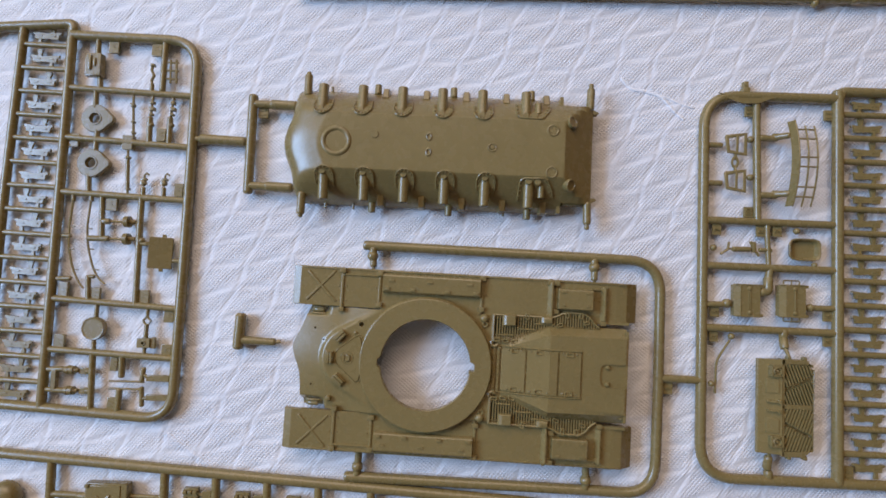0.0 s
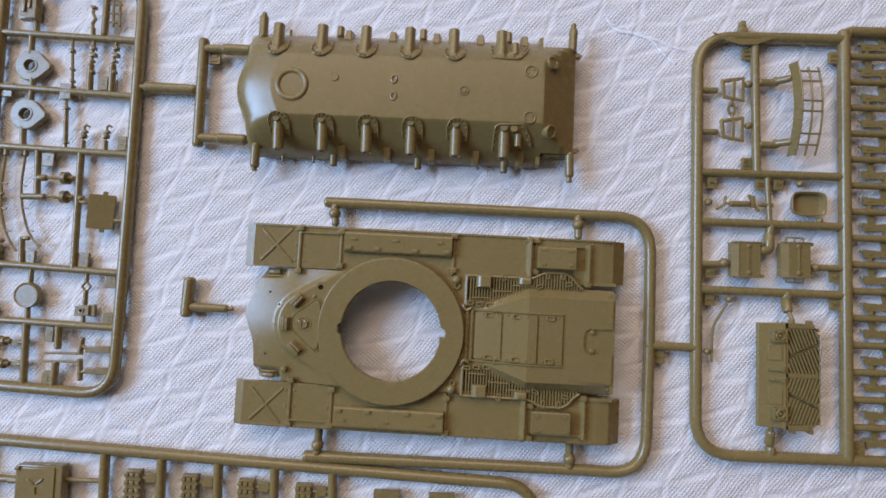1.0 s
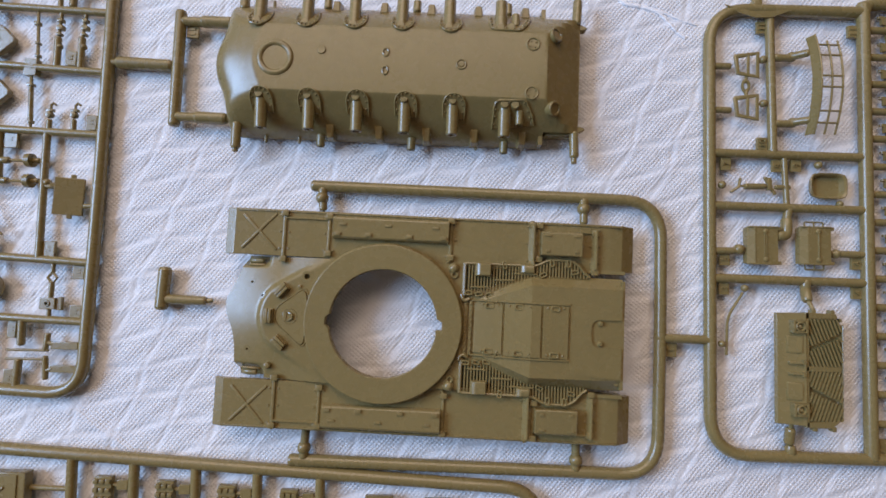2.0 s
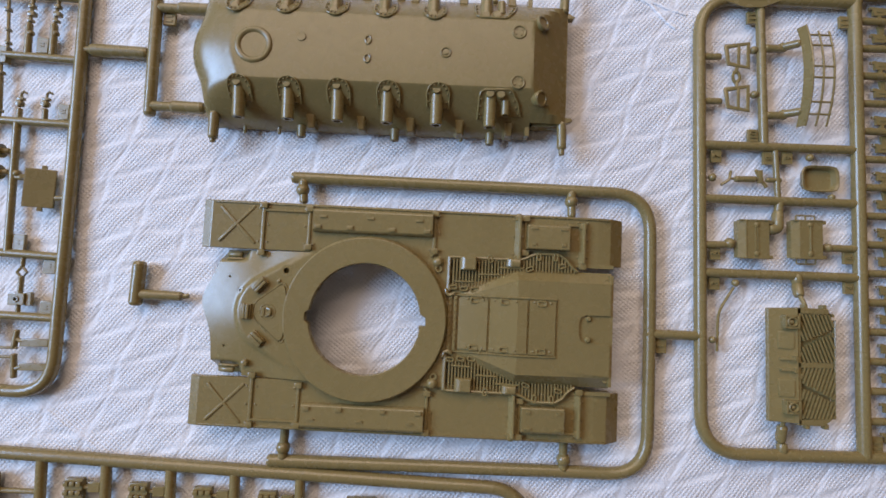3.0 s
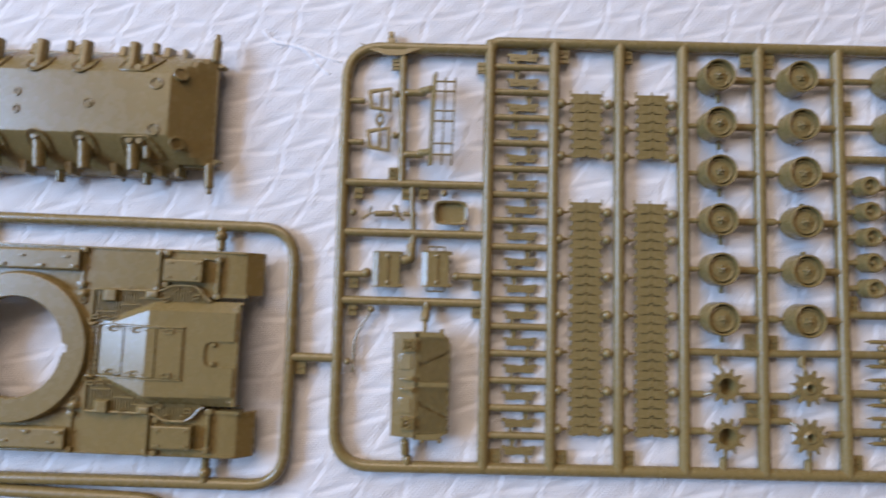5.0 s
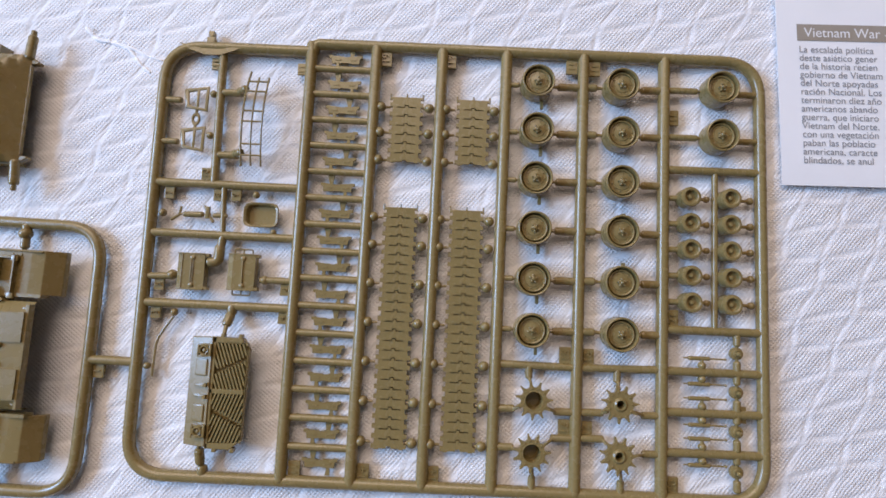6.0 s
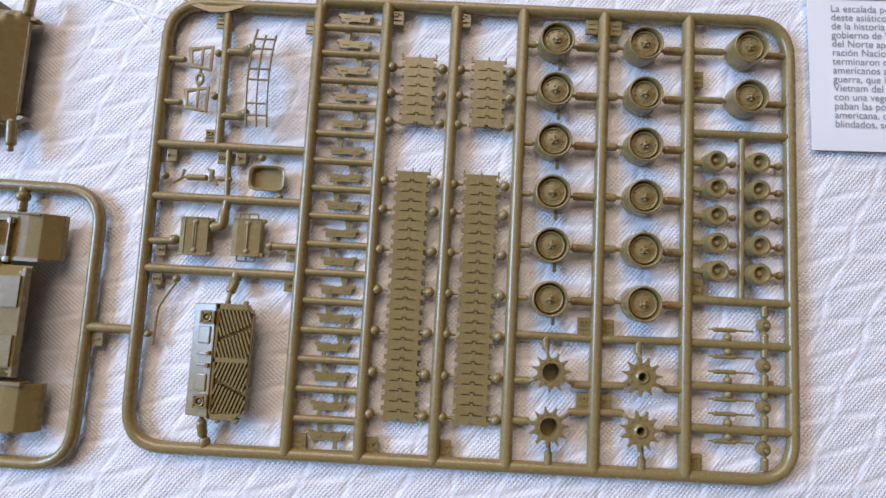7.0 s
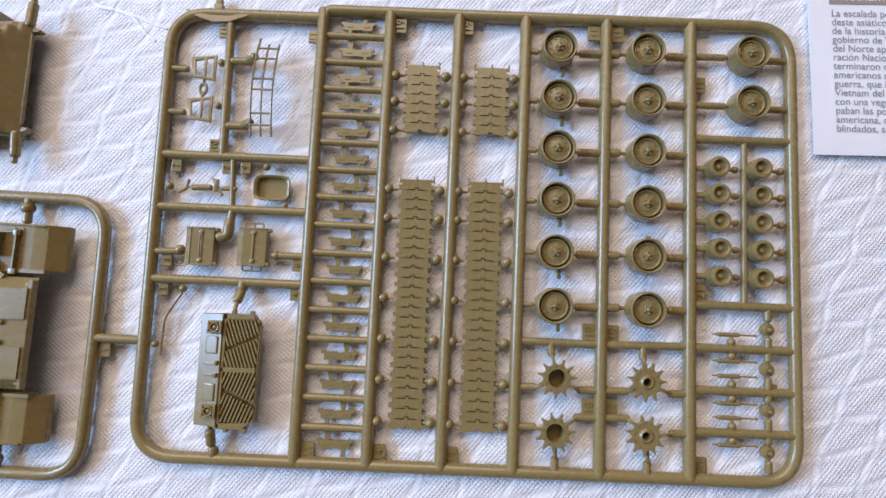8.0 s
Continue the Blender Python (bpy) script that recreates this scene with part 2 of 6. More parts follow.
north_wall()
# the north frame is added around the fill lamp, out of view
window = tagged(new("window_2"), "white painted window frame in a wall out of view", "window", kind="structure")
window.matrix_basis = pose(-0.37, 1.25, 0.60)
part("window_sill", cube(-720, 760, -90, 60, -2, 22, 4), FRAME_PAINT, window)
for x0, x1, z0, z1 in ((-720, -684, 22, 1200), (684, 720, 22, 1200), (-684, 684, 22, 60), (-684, 684, 1164, 1200)):
    part("window_frame", cube(x0, x1, -25, 25, z0, z1, 3), FRAME_PAINT, window)
window = tagged(new("window_1"), "white painted window frame in a wall out of view", "window", kind="structure")
window.matrix_basis = pose(-1.15, 0.22, 0.40)
part("window_sill", cube(-60, 90, -390, 390, -2, 22, 4), FRAME_PAINT, window)
for y0, y1, z0, z1 in ((-370, -340, 22, 640), (340, 370, 22, 640), (-340, 340, 22, 52), (-340, 340, 610, 640)):
    part("window_frame", cube(-25, 25, y0, y1, z0, z1, 3), FRAME_PAINT, window)


def table():
    ob = thing("table", 0, 0, "wooden table under the white tablecloth", "table")
    part("tabletop", cube(-640, 560, -360, 460, -32, -4, 3), OAK, ob)
    for x in (-590, 510):
        for y in (-310, 410):
            part("leg", cube(x - 30, x + 30, y - 30, y + 30, -750, -32, 4), OAK, ob)
    return ob


table()


def cloth_height(x, y):
    """Relief of the damask in millimetres: double raised lines in a slanting lattice, soft folds, one sharp crease."""
    n1 = np.sin(x * 0.041 + 1.3 * np.sin(y * 0.027)) * np.sin(y * 0.047 + 0.7 * np.sin(x * 0.031) + 1.0)
    n2 = np.sin(x * 0.13 + 1.7 * np.sin(y * 0.09 + 1.0)) * np.sin(y * 0.11 + 1.1 * np.sin(x * 0.07))
    wx, wy = x + 0.3 * np.sin(y * 0.21 + 0.06 * x) + 0.5 * n2, y + 0.3 * np.sin(x * 0.19 + 0.05 * y) + 0.4 * n1
    # lattice: steps of about twelve and eight millimetres, both off the square
    det = 12.2 * 7.9 - 1.9 * 3.3
    u, v = (wx * 7.9 - wy * 3.3) / det, (-wx * 1.9 + wy * 12.2) / det
    nu, nv = np.round(u), np.round(v)
    # neighbouring lines bow to opposite sides, so that wide and narrow cells alternate
    du = (u - nu - 0.05 * np.cos(np.pi * (v + nu))) * 11.3
    dv = (v - nv - 0.06 * np.cos(np.pi * (u + nv))) * 7.8
    bell = lambda d, w: np.exp(-((d / w) ** 2))
    ridges = lambda d: np.maximum(bell(d - 1.0, 0.72), bell(d + 1.0, 0.72))
    fade = 0.55 + 0.45 * np.sin(u * 2.1 + 0.7 * nv) * np.sin(v * 1.7 + 1.1 * nu)
    band = np.maximum(1 / (1 + (np.abs(du) / 1.4) ** 6), 1 / (1 + (np.abs(dv) / 1.2) ** 6))
    h = 0.17 * np.maximum(ridges(du) * (0.7 + 0.3 * fade), ridges(dv) * (0.5 + 0.4 * fade)) - 0.10 * np.maximum(bell(du, 0.35), bell(dv, 0.35))
    # pillowed cells
    h = h + 0.16 * np.cos(2 * np.pi * u) * np.cos(2 * np.pi * v)
    # a sharp crease running down to the front sprue
    cx, cy = x + 203.0, y - 3.0
    across, along = cx * 0.54 + cy * 0.84, cx * 0.84 - cy * 0.54
    crease = 0.55 * np.exp(-np.abs(across) / np.where(across > 0, 0.8, 2.6)) * np.exp(-(((along - 6) / 12) ** 4))
    return 0.28 * n1 + 0.16 * n2 + h + crease - 0.62, band


def tablecloth():
    def line(lo, a, b, hi):
        left, right = np.linspace(lo, a, 14)[:-1], np.linspace(b, hi, 14)[1:]
        return np.concatenate([left, np.arange(a, b, 0.46), right])

    xs, ys = line(-660, -272, 150, 580), line(-380, -42, 150, 480)
    gx, gy = np.meshgrid(xs, ys, indexing="ij")
    gz, band = cloth_height(gx, gy)
    co = np.stack([gx, gy, gz], -1).reshape(-1, 3) * MM
    nx, ny = len(xs), len(ys)
    i, j = np.meshgrid(np.arange(nx - 1), np.arange(ny - 1), indexing="ij")
    a = (i * ny + j).ravel()
    quads = np.stack([a, a + ny, a + ny + 1, a + 1], -1)
    me = bpy.data.meshes.new("tablecloth")
    me.vertices.add(len(co))
    me.vertices.foreach_set("co", co.ravel())
    me.loops.add(quads.size)
    me.loops.foreach_set("vertex_index", quads.ravel())
    me.polygons.add(len(quads))
    me.polygons.foreach_set("loop_start", np.arange(0, quads.size, 4))
    me.polygons.foreach_set("use_smooth", np.ones(len(quads), bool))
    me.update()
    me.validate()
    me.attributes.new("band", "FLOAT", "POINT").data.foreach_set("value", band.ravel().astype(np.float32))
    me.materials.append(CLOTH)
    return tagged(new("tablecloth", me), "white woven damask tablecloth with a raised diamond pattern", "tablecloth")


tablecloth()


# ---- pieces that the sprues share ----
def runner(parent, points, r, z=None, name="runner", ends="round", label=""):
    z = r if z is None else z
    return part(name, bar([(*p[:2], z) for p in points], r, 14, ends), OLIVE, parent, label)


def stub(parent, x0, y0, x1, y1, r=0.75, z=1.5, neck=0.0, name="gate"):
    """A short gate from a runner to a moulded part, thinning at its far end."""
    bm = bmesh.new()
    d = Vector((x1 - x0, y1 - y0, 0))
    e = d.normalized()
    if neck:
        p = Vector((x1, y1, z)) - e * neck
        tube(bm, [(x0, y0, z), tuple(p)], r, 10)
        tube(bm, [tuple(p), (x1, y1, z)], r * 0.55, 8, "flat", 1.0, r * 0.35)
    else:
        tube(bm, [(x0, y0, z), (x1, y1, z)], r, 10)
    return part(name, bm, OLIVE, parent)


def knob(parent, x, y, r=1.0, z=1.5):
    """A ball-shaped gate beside a runner."""
    steps = [(r * math.sin(a), z - r * math.cos(a)) for a in span(0, math.pi, 9)]
    return part("gate", turned(steps, x, y, 14), OLIVE, parent)


def number_tab(parent, x, y, text="", w=2.9, h=3.9, turn=0.0):
    """A small flat tab with a raised part number, or bars where it cannot be read."""
    ob = part("number_tab", cube(-w / 2, w / 2, -h / 2, h / 2, 0.6, 1.45, 0.15), OLIVE, parent)
    ob.matrix_basis = pose(x * MM, y * MM, 0, 0, 0, turn)
    if text:
        raised_text("number", text, 0.72 * max(w, h), 0, 0, 1.5, 90 if h > w else 0, OLIVE, ob, 0.32)
    else:
        bm = bmesh.new()
        block(bm, -0.8, 0.8, 0.35, 0.85, 1.4, 1.65, 0.05)
        block(bm, -0.8, 0.8, -0.85, -0.35, 1.4, 1.65, 0.05)
        part("number", bm, OLIVE, ob)
    return ob


def shoe_mesh(z0, z1, p=2.2, w=3.45):
    """One track shoe: a slot with a hump in its front edge, a matching tongue behind, toothed ends and two low pads."""
    a, c = -p / 2, p / 2 - 0.02
    pts = [(-w, a), (-2.7, a), (-2.1, a + 0.26), (-0.58, a + 0.26), (-0.48, a + 0.75), (0.48, a + 0.75), (0.58, a + 0.26), (2.1, a + 0.26), (2.7, a), (w, a), (w + 0.12, a + 0.25), (w + 0.75, a + 0.25), (w + 0.75, a + 1.25), (w + 0.12, a + 1.25), (w, c)]
    pts += [(0.36, c), (0.28, c + 0.55), (-0.28, c + 0.55), (-0.36, c), (-w, c), (-w - 0.12, a + 1.25), (-w - 0.75, a + 1.25), (-w - 0.75, a + 0.25), (-w - 0.12, a + 0.25)]
    bm = plate(pts, z0, z1)
    return bm


def track_length(parent, x, y_top, y_bottom, count):
    """A straight length of track: its backing strip, each shoe, and the open pins at its end."""
    ob = part("track_length", cube(-2.9, 2.9, y_bottom - y_top + 0.6, -0.6, 0.9, 1.32, 0.1), OLIVE, parent, "straight length of moulded track shoes")
    ob.matrix_basis = pose(x * MM, y_top * MM, 0, 0, 0, 0)
    pitch = (y_top - y_bottom) / count
    first = part("track_shoe", shoe_mesh(1.25, 2.1, pitch), OLIVE, ob)
    first.matrix_basis = pose(0, -pitch / 2 * MM, 0)
    for k in range(1, count):
        again(first, 0, -pitch * (k + 0.5))
    pins = bmesh.new()
    for px in (-4.1, 0.0, 4.1):
        tube(pins, [(px, -0.3, 1.7), (px, 1.2, 1.7)], 0.22, 8)
    block(pins, -4.2, 4.2, -0.2, 0.45, 1.4, 1.9, 0.08)
    part("hinge_bar", pins, OLIVE, ob)
    return ob


def single_link(parent, m):
    """A loose track link between two rungs, held by necks at opposite corners. m: 1 or -1, which corners."""
    s = [(-3.5, -1.15), (-1.1, -1.15), (-0.9, -0.9), (0.9, -0.9), (1.1, -1.15), (3.5, -1.15), (3.55, 0.25), (4.3, 0.35), (4.3, 1.0), (3.3, 1.05), (3.0, 0.8), (0.7, 0.8), (0.5, 0.55), (-0.5, 0.55), (-0.7, 0.8), (-3.0, 0.8), (-3.3, 1.05), (-4.3, 1.0), (-4.3, 0.35), (-3.55, 0.25)]
    bm = plate(s, 0.3, 1.0, 0.08)
    prism(bm, [(1.3 * m, 0.5), (2.0 * m, 0.5), (2.5 * m, 2.9), (0.8 * m, 2.9)][::m], 0.3, 0.95)
    prism(bm, [(-2.6 * m, -2.9), (-1.4 * m, -2.9), (-1.8 * m, -0.6), (-2.3 * m, -0.6)][::m], 0.3, 0.95)
    for x in (-2.0, 2.0):
        block(bm, x - 0.75, x + 0.75, -0.4, 0.1, 0.95, 1.15, 0.05)
    return part("track_link", bm, OLIVE, parent, "single thin moulded track link")


def road_wheel(parent):
    ob = part("road_wheel", turned([(0, 0.5), (3.4, 0.5), (4.0, 0.68), (4.12, 1.05), (4.12, 5.1), (4.02, 5.42), (3.85, 5.51), (3.66, 5.45), (3.55, 5.19), (3.48, 3.17), (3.3, 3.08), (3.2, 4.36), (3.12, 4.64), (2.95, 4.73), (2.78, 4.64), (2.7, 4.27), (2.0, 4.32), (1.9, 4.46), (1.2, 4.55), (0, 4.64)], seg=40), OLIVE, parent)
    hub = turned([(0.8, 4.46), (0.78, 4.92), (0.6, 5.01), (0.42, 5.05), (0.40, 5.42), (0.25, 5.56), (0, 5.58)], seg=20)
    part("hub", hub, OLIVE, ob)
    for k in range(5):
        a = 2 * math.pi * (k + 0.2) / 5
        part("bolt", turned([(0.26, 4.46), (0.25, 5.15), (0.15, 5.24), (0, 5.24)], 0.82 * math.cos(a), 0.82 * math.sin(a), 8), OLIVE, ob)
    for k in range(10):
        a = 2 * math.pi * k / 10
        part("rivet", turned([(0.19, 4.18), (0.18, 4.5), (0, 4.57)], 2.3 * math.cos(a), 2.3 * math.sin(a), 6), OLIVE, ob)
    return ob


def return_roller(parent):
    ob = part("return_roller", turned([(0, 0.7), (2.1, 0.7), (2.42, 1.0), (2.45, 4.3), (2.3, 4.65), (1.75, 4.75), (1.55, 4.6), (1.5, 3.6), (0.9, 3.55), (0, 3.6)], seg=28), OLIVE, parent)
    part("hub", turned([(0.62, 3.5), (0.6, 3.95), (0.4, 4.2), (0, 4.28)], seg=14), OLIVE, ob)
    return ob


def sprocket(parent, open_hub):
    teeth, pts = 11, []
    for k in range(teeth):
        for f, r in ((-0.5, 3.05), (-0.34, 3.12), (-0.2, 3.4), (-0.11, 3.95), (-0.045, 4.5), (0.045, 4.5), (0.11, 3.95), (0.2, 3.4), (0.34, 3.12)):
            a = 2 * math.pi * (k + f) / teeth
            pts.append((r * math.cos(a), r * math.sin(a)))
    bm, hole = bmesh.new(), 2.05 if open_hub else 0.95
    z0, z1 = 3.6, 4.5
    inner = []
    for k in range(len(pts)):
        a = math.atan2(pts[k][1], pts[k][0])
        inner.append((hole * math.cos(a), hole * math.sin(a)))
    for z in (z0, z1):
        o, n = [bm.verts.new((*p, z)) for p in pts], [bm.verts.new((*p, z)) for p in inner]
        for k in range(len(pts)):
            j = (k + 1) % len(pts)
            bm.faces.new((o[k], o[j], n[j], n[k]))
        if z == z0:
            low = o
        else:
            for k in range(len(pts)):
                j = (k + 1) % len(pts)
                bm.faces.new((low[k], low[j], o[j], o[k]))
    ob = part("sprocket", bm, OLIVE, parent)
    hub = turned([(hole, 4.4), (hole + 0.05, 4.56), (hole + 0.2, 4.58), (hole + 0.3, 4.45)] if open_hub else [(hole, 4.2), (hole + 0.05, 4.85), (hole + 0.25, 4.9), (1.6, 4.6), (1.8, 4.25)], seg=28)
    part("rim", hub, OLIVE, ob)
    part("hub", turned([(hole + 0.05, 4.5), (hole, 1.0), (hole - 0.3, 0.5), (0, 0.4)], seg=24), OLIVE, ob)
    for k in range(teeth):
        a = 2 * math.pi * k / teeth
        part("bolt", turned([(0.22, 4.4), (0.22, 4.75), (0, 4.85)], 2.75 * math.cos(a), 2.95 * math.sin(a), 6), OLIVE, ob)
    return ob


# ---- the sprue with wheels and tracks ----
def sq(x, y):
    """Squares a place up to the leaning sprue's own axes."""
    return (x - 0.0131 * y, y + 0.0131 * x)


wheels = thing("model_sprue", 0, 0, "olive plastic kit sprue holding road wheels, tracks and sprockets", "model sprue", -0.75, group="model kit sprues")
LEFT, RIGHT, TOP, LOW = -55.3, 96.2, 105.0, -3.2
runner(wheels, rounded([(-17.7, 102.9), (LEFT, 102.9), (LEFT, LOW), (RIGHT, LOW), (RIGHT, TOP), (-17.7, TOP), (-17.7, 101.0)], 9.5, 10)[:-1], 1.42, name="outer_runner")
for x in (-18.5, -1.9, 15.0, 31.4, 51.1, 71.6):
    runner(wheels, [(x + 0.35, TOP - 0.3), (x, LOW + 0.2)], 1.46, 1.55)
for y in (67.2, 54.5, 37.3):
    runner(wheels, [(LEFT, y + 0.1), (-18, y - 0.1)], 1.08, 1.5)
runner(wheels, [(-40.8, 102.5), (-40.3, 67.2)], 1.05, 1.5)
runner(wheels, [(-37.7, 67.2), (-37.1, 54.5)], 0.7, 1.5)
for y in (76.1, 36.4, 26.5, 16.85, 7.45):
    runner(wheels, [(71.4, y), (RIGHT, y)], 1.05, 1.5)
runner(wheels, [(84.8, 76.1), (84.5, 36.4)], 0.75, 1.5)
runner(wheels, [(31.3, 26.4), (50.8, 26.2)], 0.95, 1.5)
runner(wheels, [(51.0, 26.2), (71.2, 26.6)], 0.95, 1.5)
# ladder of loose track links
for k in range(15):
    y = 98.5 - 6.69 * k
    part("rung", bar([(-17.6, y + 0.05, 1.4), (-1.7, y - 0.05, 1.4)], 0.9, 10), OLIVE, wheels)
links = [single_link(wheels, 1), single_link(wheels, -1)]
for k in range(16):
    if k < 2:
        links[k].matrix_basis = pose(-0.0096, (101.5 - 6.69 * k) * MM, 0)
    else:
        again(links[k % 2], -9.6, 101.5 - 6.69 * k)
# track lengths and their ball gates
for x, side in ((6.8, 0), (23.2, 16.5)):
    track_length(wheels, x + 0.03 * side, 91.3, 74.8, 7)
    track_length(wheels, x - 0.1, 63.0, 5.2, 25)
    for y in (89.1, 82.5, 75.4, 60.9, 54.0, 44.5, 35.0, 25.6, 16.2, 6.8):
        gx = 0.3 + side - 0.3 * (y < 70)
        for cx, nx in ((gx, gx + 2.4), (gx + 12.2, gx + 10.4)):
            bm = turned([(1.25 * math.sin(a), 1.6 - 1.25 * math.cos(a)) for a in span(0, math.pi, 11)], cx, y, 16)
            tube(bm, [(cx, y, 1.5), (nx, y, 1.5)], 0.5, 8, "flat", 1.0, 0.28)
            part("gate", bm, OLIVE, wheels)
# road wheels
first_wheel = road_wheel(wheels)
spots = [(*sq(40.74 - 0.14 * k, 95.8 - 12.3 * k), 0) for k in range(6)] + [(*sq(61.65 - 0.08 * k, 95.5 - 12.3 * k), 1) for k in range(6)] + [(*sq(86.4, 95.5), 2), (*sq(86.1, 83.3), 2)]
first_wheel.matrix_basis = pose(spots[0][0] * MM, spots[0][1] * MM, 0, 0, 0, 10)
for n, (x, y, col) in enumerate(spots):
    if n:
        again(first_wheel, x, y, 0.0, 37 * n)
    if col == 0:
        stub(wheels, 31.8, y, 36.0, y, 0.7, 1.6, 1.2)
        stub(wheels, 50.6, y - 0.1, x + 3.9, y - 0.1, 1.0, 1.6, 2.0)
        part("tag", cube(x + 1.1, x + 1.9, y - 6.0, y - 3.9, 1.0, 1.8, 0.1), OLIVE, wheels)
    elif col == 1:
        stub(wheels, 51.4, y + 0.1, x - 3.8, y + 0.1, 1.0, 1.6, 2.2)
        stub(wheels, 70.8, y, x + 3.8, y, 1.0, 1.6, 2.4)
        if n in (9, 10):
            part("tag", cube(x + 0.9, x + 1.8, y + 3.9, y + 5.0, 1.0, 1.8, 0.1), OLIVE, wheels)
    else:
        stub(wheels, 71.6, y, x - 3.8, y, 0.85, 1.6, 1.3)
        stub(wheels, 94.8, y - 0.4, x + 3.9, y - 0.4, 0.85, 1.6)
# return rollers
first_roller = return_roller(wheels)
spots = [sq(78.4, 67.85 - 6.43 * k) for k in range(5)] + [sq(88.25 - 0.07 * k, 67.75 - 6.48 * k) for k in range(5)]
first_roller.matrix_basis = pose(spots[0][0] * MM, spots[0][1] * MM, 0)
for n, (x, y) in enumerate(spots):
    if n:
        again(first_roller, x, y, 0, 31 * n)
    if n < 5:
        stub(wheels, 71.8, y, x - 2.3, y, 0.75, 1.6)
        knob(wheels, 82.6, y, 0.85)
        stub(wheels, x + 2.2, y, 82.6, y, 0.42, 1.5)
    else:
        stub(wheels, 84.2, y, x - 2.2, y, 0.62, 1.5)
        knob(wheels, 93.4, y, 0.95)
        stub(wheels, x + 2.2, y, 93.4, y, 0.42, 1.5)
# drive sprockets
SPROCKETS = ((40.6, 18.5), (40.4, 6.5), (60.9, 18.5), (60.7, 6.7))
for n, (x, y) in enumerate(SPROCKETS):
    if n in (0, 2):
        made = sprocket(wheels, n == 0)
        made.matrix_basis = pose(x * MM, y * MM, 0, 0, 0, 4)
    else:
        again(made, x, y, 0, 4)
for n, x0, y0, x1, y1 in ((0, 31.6, 15.9, 36.0, 16.0), (1, 31.6, 7.0, 36.0, 7.0), (0, 50.6, 15.7, 46.2, 15.7), (1, 50.6, 9.6, 45.6, 9.5), (2, 51.4, 15.8, 57.2, 15.9), (3, 51.4, 9.8, 57.4, 9.8), (2, 70.8, 15.8, 67.2, 15.7), (3, 70.8, 6.8, 67.4, 6.8), (1, 40.9, -2.2, 41.0, 0.2), (3, 61.9, -2.2, 62.0, 0.0), (0, 39.6, 26.0, 39.7, 23.6), (2, 60.9, 26.0, 60.9, 23.6)):
    bm = bar([(x0, y0, 1.6), (x1, y1, 1.6)], 0.92, 12)
    sx, sy = SPROCKETS[n]
    away = Vector((x1 - sx, y1 - sy, 0)).normalized() * 3.3
    tube(bm, [(x1, y1, 2.0), (sx + away.x, sy + away.y, 3.7)], 0.5, 8, "flat", 1.0, 0.28)
    part("gate", bm, OLIVE, wheels)
# slim pins and small caps near the edge
for k in range(6):
    y = (29.8, 23.7, 20.3, 14.1, 10.9, 4.8)[k]
    bm = bar([(77.0, y + 0.05, 1.6), (78.5, y, 1.6)], 0.2, 8)
    tube(bm, [(78.3, y, 1.6), (83.0, y, 1.6)], 0.52, 10)
    tube(bm, [(83.0, y, 1.6), (86.9, y - 0.05, 1.6)], 0.22, 8)
    lathe(bm, [(0.36 * math.sin(a), 1.6 - 0.36 * math.cos(a)) for a in span(0, math.pi, 6)], 87.0, y - 0.05, 8)
    part("pin", bm, OLIVE, wheels, "slim turned pin on short gates")
    rail = (26.5, 26.5, 16.85, 16.85, 7.45, 7.45)[k]
    knob(wheels, 81.4, rail + (1.6 if y > rail else -1.6), 0.98)
    stub(wheels, 81.4, rail, 81.4, y, 0.42, 1.5)
for k in range(4):
    x, y = sq(90.2 - 0.2 * k, 30.1 - 9.26 * k)
    bm = turned([(0, 0.6), (1.5, 0.6), (1.6, 1.2), (1.5, 1.7), (1.05, 1.85), (0.95, 2.3), (0.75, 2.35), (0.6, 2.1), (0, 2.1)], x, y, 22)
    cap = part("cap", bm, OLIVE, wheels, "small domed plastic cap")
    part("button", turned([(0.5, 2.0), (0.5, 3.0), (0.35, 3.25), (0, 3.3)], x - 0.1, y, 14), OLIVE, cap)
    for away in (1, -1):
        part("gate", bar([(x, y + 2.2 * away, 1.6), (x, y + 4.2 * away, 1.6)], 0.85, 12), OLIVE, wheels)
        part("gate", bar([(x, y + 1.2 * away, 1.5), (x, y + 2.4 * away, 1.6)], 0.4, 8), OLIVE, wheels)
# part-number tabs
for x, y, text in ((-42.8, 98.6, "11"), (-20.7, 98.2, ""), (0.9, 101.9, "19"), (17.4, 102.1, "19"), (48.5, 101.9, ""), (54.3, 101.7, ""), (-42.9, 69.9, "10"), (-51.6, 64.7, "7"), (-39.4, 64.6, "8"), (-34.9, 64.8, "9"), (-52.0, 41.9, "5"), (-21.0, 41.8, "6"), (-52.2, 35.0, "3"), (-21.0, 34.9, "4"), (-15.5, -0.5, ""), (0.9, -0.5, "14"), (17.5, -0.3, "14"), (48.4, 29.1, "18"), (53.9, 28.9, "18"), (48.5, 11.9, "16"), (53.7, 11.7, "17"), (74.3, -0.2, "20"), (74.3, 89.6, ""), (74.3, 39.2, "21"), (90.6, 16.8, "23")):
    if x < -18:
        number_tab(wheels, x + 0.25, y, text, 2.4, 3.0)
    else:
        number_tab(wheels, x, y, text)


